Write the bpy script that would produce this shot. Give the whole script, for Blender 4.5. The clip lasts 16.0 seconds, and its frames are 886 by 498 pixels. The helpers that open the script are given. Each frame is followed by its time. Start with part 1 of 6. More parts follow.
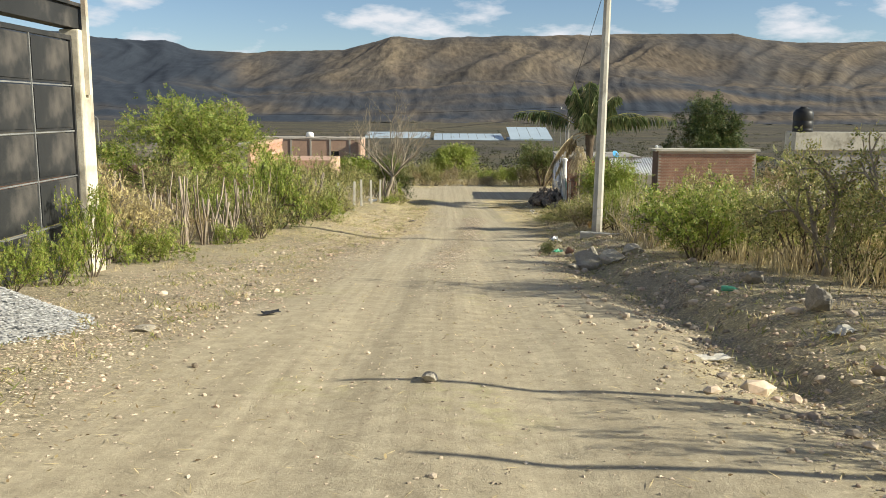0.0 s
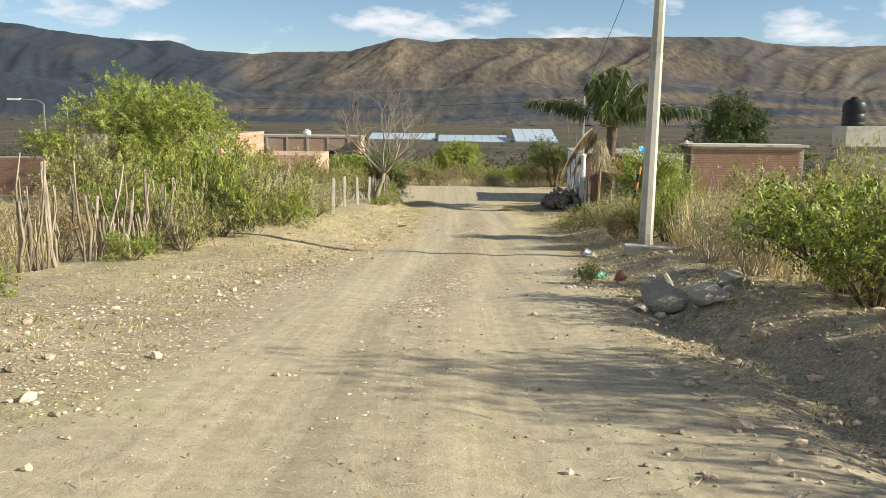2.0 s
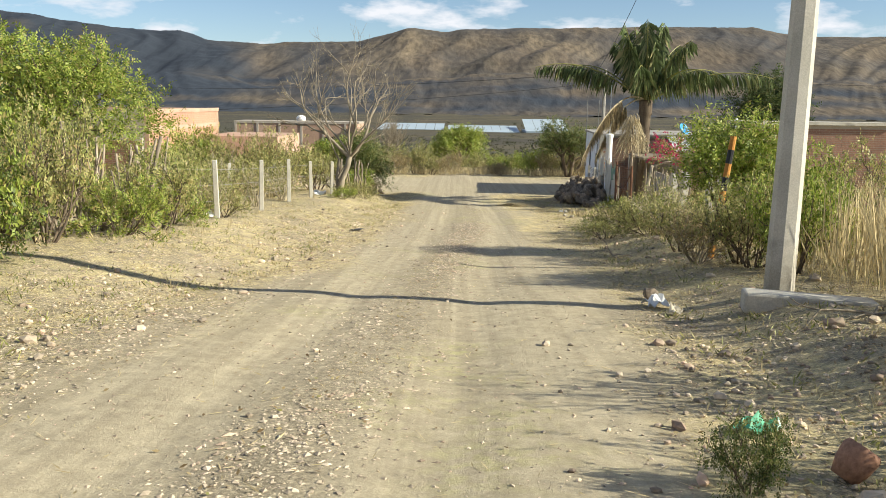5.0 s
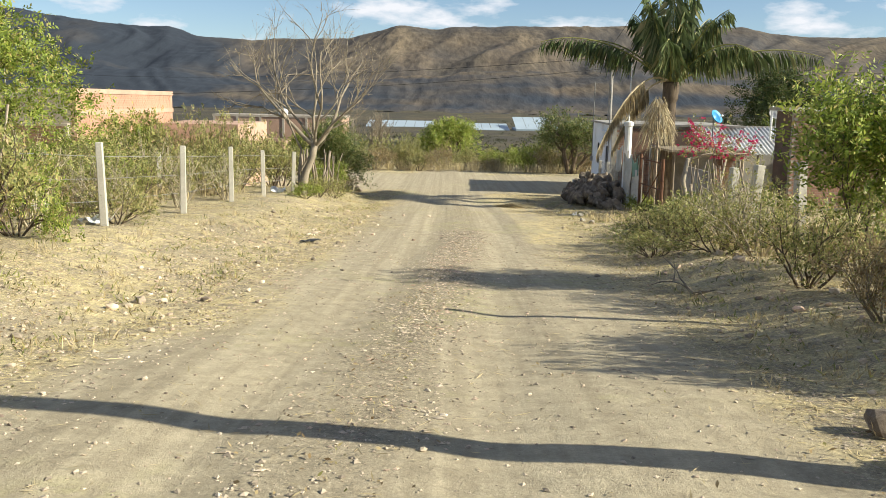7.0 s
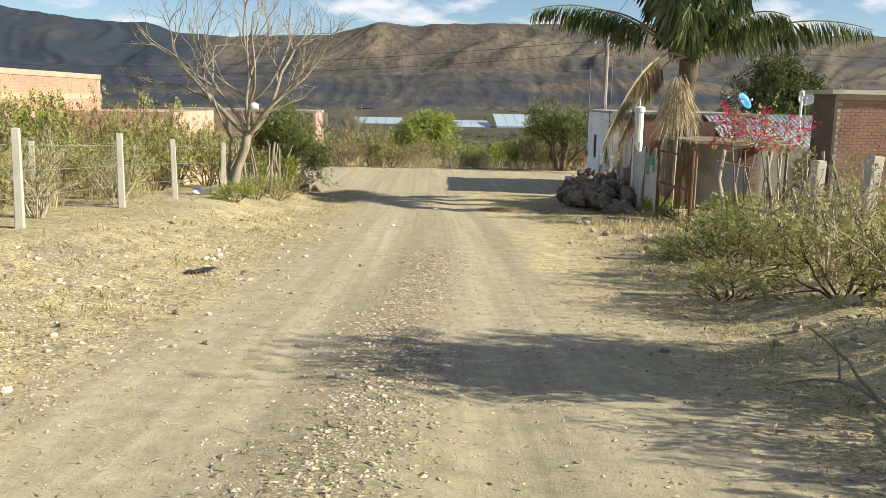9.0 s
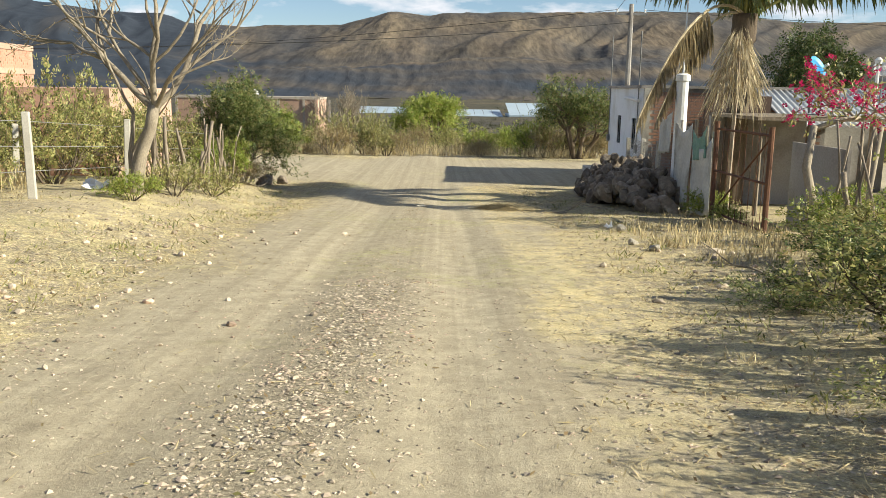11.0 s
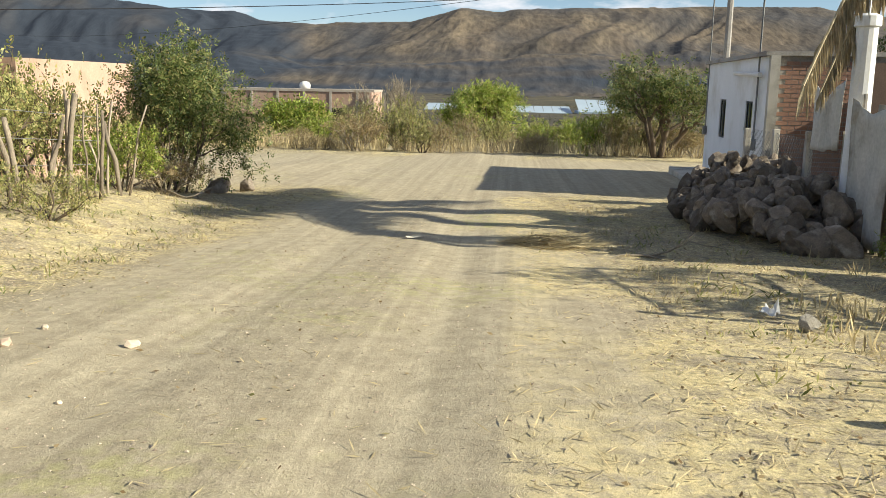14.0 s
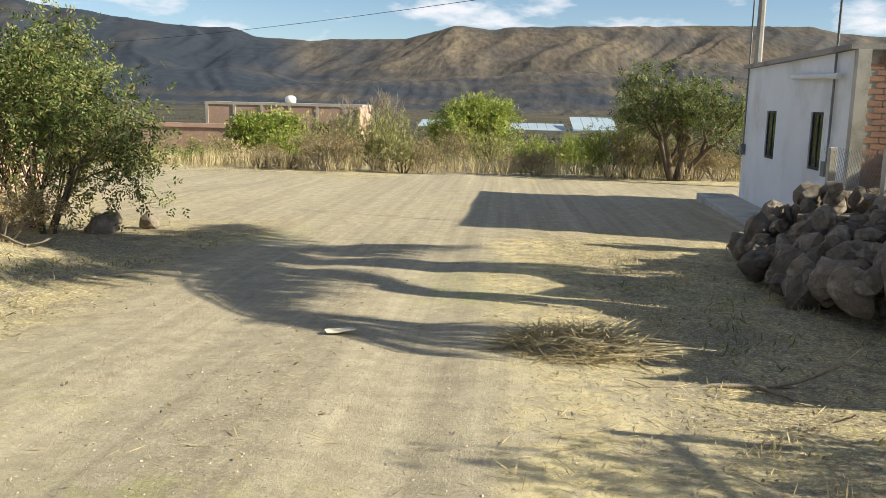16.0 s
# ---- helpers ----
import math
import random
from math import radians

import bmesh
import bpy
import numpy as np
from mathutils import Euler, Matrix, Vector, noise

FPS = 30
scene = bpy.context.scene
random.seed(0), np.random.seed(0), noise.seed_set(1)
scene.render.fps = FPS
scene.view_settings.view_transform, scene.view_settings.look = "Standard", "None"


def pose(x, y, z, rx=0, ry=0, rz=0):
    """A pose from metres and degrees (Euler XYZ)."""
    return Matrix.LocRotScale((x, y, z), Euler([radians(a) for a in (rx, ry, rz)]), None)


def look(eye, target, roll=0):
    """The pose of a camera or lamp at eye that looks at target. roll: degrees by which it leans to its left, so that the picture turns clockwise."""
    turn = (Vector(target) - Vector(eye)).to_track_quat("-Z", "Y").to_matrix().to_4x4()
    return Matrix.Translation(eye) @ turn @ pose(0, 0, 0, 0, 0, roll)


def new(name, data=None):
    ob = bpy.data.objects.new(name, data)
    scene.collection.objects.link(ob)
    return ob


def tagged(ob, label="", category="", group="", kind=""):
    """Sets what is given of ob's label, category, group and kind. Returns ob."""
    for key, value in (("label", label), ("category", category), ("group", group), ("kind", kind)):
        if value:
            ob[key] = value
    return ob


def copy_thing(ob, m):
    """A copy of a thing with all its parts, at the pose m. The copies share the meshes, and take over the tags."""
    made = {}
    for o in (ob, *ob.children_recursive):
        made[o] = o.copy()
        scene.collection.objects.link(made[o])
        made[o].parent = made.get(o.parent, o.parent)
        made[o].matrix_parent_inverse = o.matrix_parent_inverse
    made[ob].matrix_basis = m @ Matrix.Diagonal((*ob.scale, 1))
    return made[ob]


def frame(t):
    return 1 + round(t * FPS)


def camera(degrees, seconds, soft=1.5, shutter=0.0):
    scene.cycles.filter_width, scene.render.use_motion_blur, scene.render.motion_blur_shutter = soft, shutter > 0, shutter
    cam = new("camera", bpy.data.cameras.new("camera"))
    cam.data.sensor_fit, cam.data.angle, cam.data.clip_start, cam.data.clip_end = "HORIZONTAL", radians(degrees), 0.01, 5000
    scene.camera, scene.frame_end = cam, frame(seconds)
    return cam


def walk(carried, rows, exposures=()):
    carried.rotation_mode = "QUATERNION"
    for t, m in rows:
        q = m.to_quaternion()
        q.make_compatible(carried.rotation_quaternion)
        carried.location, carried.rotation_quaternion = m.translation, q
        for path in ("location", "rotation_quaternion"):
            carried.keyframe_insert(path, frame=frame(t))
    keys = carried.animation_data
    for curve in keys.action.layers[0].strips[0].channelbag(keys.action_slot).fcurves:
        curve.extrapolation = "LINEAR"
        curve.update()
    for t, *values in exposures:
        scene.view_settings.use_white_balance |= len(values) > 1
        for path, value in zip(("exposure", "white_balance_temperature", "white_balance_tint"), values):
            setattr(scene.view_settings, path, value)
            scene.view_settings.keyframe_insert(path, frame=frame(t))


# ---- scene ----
# ---------- camera ----------
cam = camera(54.3, 16.0, soft=0.75)
METRES, EYE, TILT, LEAN, TURN = 51.724, 1.5, 0.0, 0.0, 0.0
ROWS = [
    (0.0, 0.0, 0.0, 0.0, 0.05, -9.09, -0.31),
    (0.5, 0.0049, 0.041, -0.005, 0.07, -9.15, -0.41),
    (1.0, 0.0052, 0.0773, -0.009, 0.1, -9.13, -0.52),
    (1.5, 0.0049, 0.1138, -0.0129, 0.18, -9.06, -0.61),
    (2.0, 0.0054, 0.1492, -0.0163, 0.38, -8.96, -0.63),
    (2.5, 0.0085, 0.1893, -0.02, 0.69, -9.0, -0.69),
    (3.0, 0.0126, 0.2268, -0.0232, 1.04, -9.2, -0.7),
    (3.5, 0.0167, 0.2649, -0.027, 1.24, -9.39, -0.71),
    (4.0, 0.0204, 0.3004, -0.0303, 1.31, -9.52, -0.72),
    (6.5, 0.0262, 0.4512, -0.0458, 0.47, -9.59, -0.94),
    (7.0, 0.0246, 0.4873, -0.0492, 0.4, -9.68, -1.1),
    (7.5, 0.0251, 0.5189, -0.0522, 0.06, -9.85, -1.16),
    (8.0, 0.0255, 0.5494, -0.0549, -0.38, -9.85, -1.23),
    (8.5, 0.0272, 0.577, -0.057, -0.79, -9.83, -1.23),
    (10.8, 0.0432, 0.711, -0.0691, -0.85, -10.1, -0.97),
    (11.0, 0.0446, 0.7226, -0.0702, -0.05, -10.51, -0.93),
    (11.5, 0.0476, 0.7504, -0.0726, 4.02, -10.37, -0.65),
    (12.0, 0.0512, 0.7786, -0.0746, 4.67, -10.75, -0.66),
    (12.5, 0.0539, 0.808, -0.0771, 4.65, -11.13, -0.71),
    (13.0, 0.0548, 0.8347, -0.0785, 4.5, -11.23, -0.8),
    (13.5, 0.0583, 0.863, -0.0802, 4.41, -11.01, -0.87),
    (14.0, 0.062, 0.8899, -0.0825, 4.46, -10.78, -0.97),
    (14.5, 0.0641, 0.9157, -0.0839, 4.39, -10.67, -1.08),
    (15.0, 0.0651, 0.9387, -0.0848, 4.33, -10.56, -1.12),
    (15.5, 0.064, 0.965, -0.0856, 4.34, -10.35, -1.19),
    (16.0, 0.0621, 0.9923, -0.0872, 4.1, -9.68, -1.26),
]
EXPO = 0.9
walk(cam, [(t, pose(0, 0, EYE, TILT, LEAN, TURN) @ pose(METRES * x, METRES * y, METRES * z, 90 + pitch, roll, yaw)) for t, x, y, z, yaw, pitch, roll in ROWS],
     exposures=[(0.0, EXPO - 0.18), (2.0, EXPO - 0.03), (4.0, EXPO), (16.0, EXPO)])

# ---------- world and sun ----------
SUN_EL, SUN_DIR = 27.5, Vector((0.975, -0.22, 0)).normalized()
world = bpy.data.worlds.new("sky")
scene.world = world
world.use_nodes = True
wn, wl = world.node_tree.nodes, world.node_tree.links
wn.clear()
sky = wn.new("ShaderNodeTexSky")
sky.sky_type, sky.sun_disc = "NISHITA", False
sky.sun_elevation = radians(SUN_EL)
sky.sun_rotation = math.atan2(SUN_DIR.x, SUN_DIR.y)
sky.altitude, sky.air_density, sky.dust_density, sky.ozone_density = 1500, 1.0, 0.4, 2.5
wtc = wn.new("ShaderNodeTexCoord")
wmap = wn.new("ShaderNodeMapping")
wmap.inputs["Scale"].default_value = (8.0, 8.0, 24.0)
wmap.inputs["Location"].default_value = (1.3, 0.4, 0.35)
wnoise = wn.new("ShaderNodeTexNoise")
wnoise.inputs["Scale"].default_value, wnoise.inputs["Detail"].default_value, wnoise.inputs["Roughness"].default_value = 1.0, 8, 0.55
wramp = wn.new("ShaderNodeValToRGB")
wramp.color_ramp.elements[0].position, wramp.color_ramp.elements[1].position = 0.52, 0.64
wmix = wn.new("ShaderNodeMixRGB")
wmix.inputs[2].default_value = (7.6, 7.8, 8.2, 1)
wbg, wout = wn.new("ShaderNodeBackground"), wn.new("ShaderNodeOutputWorld")
wbg.inputs["Strength"].default_value = 0.065
wl.new(wtc.outputs["Generated"], wmap.inputs["Vector"])
wl.new(wmap.outputs["Vector"], wnoise.inputs["Vector"])
wl.new(wnoise.outputs["Fac"], wramp.inputs["Fac"])
wl.new(wramp.outputs["Color"], wmix.inputs[0])
wl.new(sky.outputs["Color"], wmix.inputs[1])
wl.new(wmix.outputs["Color"], wbg.inputs["Color"])
wl.new(wbg.outputs["Background"], wout.inputs["Surface"])
lamp = bpy.data.lights.new("sun", "SUN")
lamp.energy, lamp.angle, lamp.color = 4.8, radians(0.53), (1.0, 0.95, 0.77)
sun = new("sun", lamp)
sun.matrix_world = look(SUN_DIR * 100 + Vector((0, 0, 100 * math.tan(radians(SUN_EL)))), (0, 0, 0))


# ---------- materials ----------
def mat(name, c1, c2, scale=1.0, fine=40.0, rough=0.9, bump=0.3, metal=0.0, c3=None, scale3=0.3, dist=0.01, stretch=(1, 1, 1), amount=0.35, rnd=0.0, translucent=0.0, island=False):
    """A surface of two base colours in patches, with a fine grain and relief; c3 lies over it as stains."""
    m = bpy.data.materials.new(name)
    m.use_nodes = True
    n, l = m.node_tree.nodes, m.node_tree.links
    b = n["Principled BSDF"]
    b.inputs["Roughness"].default_value, b.inputs["Metallic"].default_value = rough, metal
    b.inputs["Specular IOR Level"].default_value = 0.25
    tc, mp = n.new("ShaderNodeTexCoord"), n.new("ShaderNodeMapping")
    mp.inputs["Scale"].default_value = stretch
    l.new(tc.outputs["Object"], mp.inputs["Vector"])

    def noisy(s, detail=5, r=0.6):
        t = n.new("ShaderNodeTexNoise")
        t.inputs["Scale"].default_value, t.inputs["Detail"].default_value, t.inputs["Roughness"].default_value = s, detail, r
        l.new(mp.outputs["Vector"], t.inputs["Vector"])
        return t

    def ramp(src, lo, hi):
        r = n.new("ShaderNodeMapRange")
        r.inputs["From Min"].default_value, r.inputs["From Max"].default_value = lo, hi
        l.new(src, r.inputs["Value"])
        return r.outputs["Result"]

    def mix(fac, a, c, kind="MIX"):
        x = n.new("ShaderNodeMixRGB")
        x.blend_type = kind
        if isinstance(fac, float):
            x.inputs[0].default_value = fac
        else:
            l.new(fac, x.inputs[0])
        for i, v in ((1, a), (2, c)):
            if isinstance(v, tuple):
                x.inputs[i].default_value = (*v, 1)
            else:
                l.new(v, x.inputs[i])
        return x.outputs["Color"]

    big, small = noisy(scale), noisy(fine, 4)
    col = mix(ramp(big.outputs["Fac"], 0.35, 0.65), c1, c2)
    if c3:
        col = mix(ramp(noisy(scale3, 6).outputs["Fac"], 0.52, 0.68), col, c3)
    if rnd or island:
        src = n.new("ShaderNodeNewGeometry").outputs["Random Per Island"] if island else n.new("ShaderNodeObjectInfo").outputs["Random"]
        r = n.new("ShaderNodeMapRange")
        r.inputs["To Min"].default_value, r.inputs["To Max"].default_value = 1 - rnd, 1 + rnd
        l.new(src, r.inputs["Value"])
        col = mix(1.0, col, r.outputs["Result"], "MULTIPLY")
    g = n.new("ShaderNodeMapRange")
    g.inputs["From Min"].default_value, g.inputs["From Max"].default_value = 0.25, 0.75
    g.inputs["To Min"].default_value, g.inputs["To Max"].default_value = 1 - amount, 1 + amount
    l.new(small.outputs["Fac"], g.inputs["Value"])
    col = mix(1.0, col, g.outputs["Result"], "MULTIPLY")
    l.new(col, b.inputs["Base Color"])
    if bump:
        bp = n.new("ShaderNodeBump")
        bp.inputs["Strength"].default_value, bp.inputs["Distance"].default_value = bump, dist
        l.new(small.outputs["Fac"], bp.inputs["Height"])
        l.new(bp.outputs["Normal"], b.inputs["Normal"])
    if translucent:
        tr, ms = n.new("ShaderNodeBsdfTranslucent"), n.new("ShaderNodeMixShader")
        ms.inputs[0].default_value = translucent
        l.new(col, tr.inputs["Color"])
        l.new(b.outputs["BSDF"], ms.inputs[1])
        l.new(tr.outputs["BSDF"], ms.inputs[2])
        l.new(ms.outputs["Shader"], n["Material Output"].inputs["Surface"])
    return m


CONCRETE = mat("concrete", (0.42, 0.39, 0.33), (0.52, 0.49, 0.43), 1.5, 60, bump=0.25, c3=(0.27, 0.25, 0.21), scale3=1.2, amount=0.2)
PALE_PAINT = mat("worn_pale_paint", (0.66, 0.60, 0.48), (0.58, 0.52, 0.41), 1.2, 50, bump=0.2, c3=(0.36, 0.31, 0.24), scale3=1.6, amount=0.15)
WHITE_WALL = mat("white_wall_paint", (0.80, 0.81, 0.82), (0.74, 0.75, 0.76), 0.7, 30, bump=0.12, c3=(0.62, 0.61, 0.58), scale3=0.5, amount=0.06)
BLACK_STEEL = mat("black_gate_paint", (0.024, 0.025, 0.026), (0.036, 0.036, 0.036), 1.0, 50, rough=0.62, bump=0.08, c3=(0.10, 0.09, 0.08), scale3=0.9, amount=0.2)
GREY_EDGE = mat("worn_steel_edge", (0.24, 0.24, 0.23), (0.14, 0.14, 0.14), 2, 50, rough=0.55, bump=0.1)
RUST = mat("rusty_steel", (0.17, 0.085, 0.05), (0.10, 0.055, 0.04), 3, 60, bump=0.3)
BRICK = mat("red_brick", (0.36, 0.21, 0.15), (0.28, 0.165, 0.12), 1.5, 35, bump=0.4, rnd=0.18, amount=0.2)
PINK_BRICK = mat("pink_brick", (0.55, 0.31, 0.215), (0.47, 0.26, 0.18), 0.8, 30, bump=0.35, rnd=0.14, amount=0.15)
MORTAR = mat("mortar", (0.43, 0.38, 0.32), (0.35, 0.30, 0.25), 1.5, 45, bump=0.4, amount=0.2)
PINK_RENDER = mat("pink_render", (0.53, 0.35, 0.265), (0.45, 0.295, 0.22), 0.8, 25, bump=0.3, c3=(0.38, 0.26, 0.19), scale3=0.6, amount=0.15)
GREY_RENDER = mat("grey_render", (0.36, 0.34, 0.31), (0.28, 0.26, 0.24), 0.7, 25, bump=0.3, c3=(0.19, 0.17, 0.15), scale3=0.7, amount=0.2)
ZINC = mat("corrugated_zinc", (0.62, 0.63, 0.64), (0.52, 0.53, 0.53), 1.2, 20, rough=0.5, bump=0.05, metal=0.15, c3=(0.30, 0.24, 0.19), scale3=0.8, amount=0.1)
BLACK_PLASTIC = mat("black_plastic", (0.02, 0.02, 0.022), (0.03, 0.03, 0.03), 2, 40, rough=0.45, bump=0.05)
GLASS_DARK = mat("dark_window_glass", (0.02, 0.022, 0.025), (0.03, 0.03, 0.033), 1, 20, rough=0.08, bump=0.0, amount=0.1)
WOOD = mat("weathered_wood", (0.35, 0.29, 0.22), (0.17, 0.135, 0.10), 2.5, 22, bump=0.5, stretch=(6, 6, 0.8), amount=0.4, rnd=0.3)
BARK = mat("dark_bark", (0.15, 0.115, 0.08), (0.10, 0.075, 0.055), 3, 30, bump=0.6, stretch=(3, 3, 0.8), amount=0.4)
PALE_BARK = mat("pale_bark", (0.33, 0.28, 0.21), (0.21, 0.175, 0.13), 2, 25, bump=0.5, stretch=(3, 3, 0.8), amount=0.35)
TWIG = mat("pale_dry_twig", (0.46, 0.40, 0.29), (0.33, 0.28, 0.20), 2, 25, bump=0.3, amount=0.3)
STRAW = mat("dry_grass", (0.58, 0.48, 0.28), (0.47, 0.38, 0.21), 0.6, 9, bump=0, rnd=0.3, island=True, translucent=0.25, amount=0.15)
THATCH = mat("dead_palm_leaf", (0.54, 0.46, 0.31), (0.40, 0.33, 0.21), 1.5, 9, bump=0, rnd=0.35, island=True, translucent=0.2)


def leaf_mat(name, dark, middle, light, dry, translucent=0.36, rough=0.5):
    """Leaves that differ one from another: most of them middling, some dark, some light, a few withered."""
    m = bpy.data.materials.new(name)
    m.use_nodes = True
    n, l = m.node_tree.nodes, m.node_tree.links
    b = n["Principled BSDF"]
    b.inputs["Roughness"].default_value, b.inputs["Specular IOR Level"].default_value = rough, 0.35
    ramp = n.new("ShaderNodeValToRGB")
    for pos, c in ((0.38, middle), (0.78, light), (0.95, dry)):
        ramp.color_ramp.elements.new(pos).color = (*c, 1)
    ramp.color_ramp.elements[0].color, ramp.color_ramp.elements[-1].color = (*dark, 1), (*dry, 1)
    l.new(n.new("ShaderNodeNewGeometry").outputs["Random Per Island"], ramp.inputs["Fac"])
    tr, ms = n.new("ShaderNodeBsdfTranslucent"), n.new("ShaderNodeMixShader")
    ms.inputs[0].default_value = translucent
    l.new(ramp.outputs["Color"], b.inputs["Base Color"]), l.new(ramp.outputs["Color"], tr.inputs["Color"])
    l.new(b.outputs["BSDF"], ms.inputs[1]), l.new(tr.outputs["BSDF"], ms.inputs[2])
    l.new(ms.outputs["Shader"], n["Material Output"].inputs["Surface"])
    return m


LEAF = leaf_mat("fresh_leaf", (0.09, 0.13, 0.02), (0.22, 0.29, 0.045), (0.38, 0.43, 0.085), (0.40, 0.33, 0.12))
LEAF_OLIVE = leaf_mat("olive_leaf", (0.11, 0.125, 0.04), (0.27, 0.28, 0.09), (0.43, 0.41, 0.15), (0.42, 0.32, 0.15))
LEAF_MID = leaf_mat("mid_green_leaf", (0.045, 0.07, 0.02), (0.12, 0.16, 0.045), (0.24, 0.27, 0.085), (0.3, 0.25, 0.1))
LEAF_DARK = leaf_mat("dark_leaf", (0.03, 0.05, 0.018), (0.065, 0.095, 0.03), (0.12, 0.155, 0.05), (0.16, 0.14, 0.06))
LEAF_DRY = leaf_mat("dry_leaf", (0.19, 0.125, 0.06), (0.32, 0.235, 0.12), (0.47, 0.37, 0.20), (0.26, 0.25, 0.09))
LEAF_PALM = leaf_mat("palm_leaf", (0.06, 0.085, 0.03), (0.12, 0.16, 0.06), (0.23, 0.28, 0.12), (0.32, 0.29, 0.14), 0.22, 0.4)
FLOWER = mat("magenta_bract", (0.62, 0.03, 0.14), (0.5, 0.02, 0.11), 2, 8, bump=0, rnd=0.35, island=True, translucent=0.4)
PALE_FLOWER = mat("pale_seed_head", (0.60, 0.50, 0.25), (0.48, 0.40, 0.20), 2, 8, bump=0, rnd=0.3, island=True, translucent=0.4)
BOULDER = mat("grey_boulder", (0.44, 0.40, 0.33), (0.32, 0.285, 0.23), 2.0, 14, bump=0.7, dist=0.03, c3=(0.42, 0.38, 0.31), scale3=1.5, rnd=0.2, amount=0.3)
# stone base tone lowered to carry the shade over the stone pile
STONE = mat("field_stone", (0.235, 0.19, 0.145), (0.14, 0.112, 0.088), 2.0, 22, bump=0.6, dist=0.02, c3=(0.34, 0.29, 0.23), scale3=1.2, rnd=0.4, amount=0.3)
PEBBLE = mat("pebble", (0.55, 0.46, 0.35), (0.37, 0.30, 0.22), 3.0, 22, bump=0.3, c3=(0.50, 0.35, 0.26), scale3=2.0, rnd=0.5, island=True, amount=0.2)
FAR_BRICK = mat("weathered_far_brick", (0.42, 0.275, 0.20), (0.35, 0.23, 0.165), 0.3, 4, bump=0.2, c3=(0.46, 0.34, 0.26), scale3=0.15, amount=0.2)
DULL_AND_SHADE_BRICK = mat("dull_and_shade_brick", (0.17, 0.115, 0.09), (0.12, 0.085, 0.07), 1.5, 35, bump=0.4, rnd=0.25, amount=0.2)
FAR_SCRUB = mat("far_scrub_leaf", (0.10, 0.10, 0.058), (0.075, 0.08, 0.048), 0.02, 1, bump=0, rnd=0.4, island=True, translucent=0.2)
GRAVEL = mat("grey_gravel", (0.46, 0.455, 0.44), (0.37, 0.365, 0.355), 3.0, 30, bump=0.3, rnd=0.3, island=True, amount=0.2)
TARP = mat("grey_tarpaulin", (0.60, 0.58, 0.53), (0.46, 0.45, 0.41), 1.6, 18, bump=0.3, c3=(0.30, 0.27, 0.22), scale3=1.3, amount=0.15)
GREEN_CLOTH = mat("faded_green_cloth", (0.16, 0.30, 0.24), (0.22, 0.33, 0.27), 3, 30, bump=0.2, amount=0.2)
CABLE = mat("cable", (0.02, 0.02, 0.02), (0.03, 0.03, 0.03), 2, 20, rough=0.6, bump=0)
SHEET_WHITE = mat("white_plastic_sheet", (0.40, 0.48, 0.54), (0.34, 0.41, 0.47), 0.02, 0.3, rough=0.4, bump=0.05, amount=0.06)
BLUE_DISH = mat("blue_dish_paint", (0.06, 0.33, 0.62), (0.05, 0.28, 0.55), 2, 20, rough=0.4, bump=0, amount=0.1)
WHITE_PLASTIC = mat("white_plastic", (0.78, 0.77, 0.74), (0.70, 0.69, 0.66), 2, 20, rough=0.5, bump=0.1, amount=0.08)
GREEN_PLASTIC = mat("green_plastic", (0.12, 0.42, 0.27), (0.09, 0.34, 0.2), 4, 20, rough=0.35, bump=0.2)
TERRACOTTA = mat("terracotta", (0.40, 0.22, 0.145), (0.30, 0.165, 0.11), 5, 30, bump=0.3)


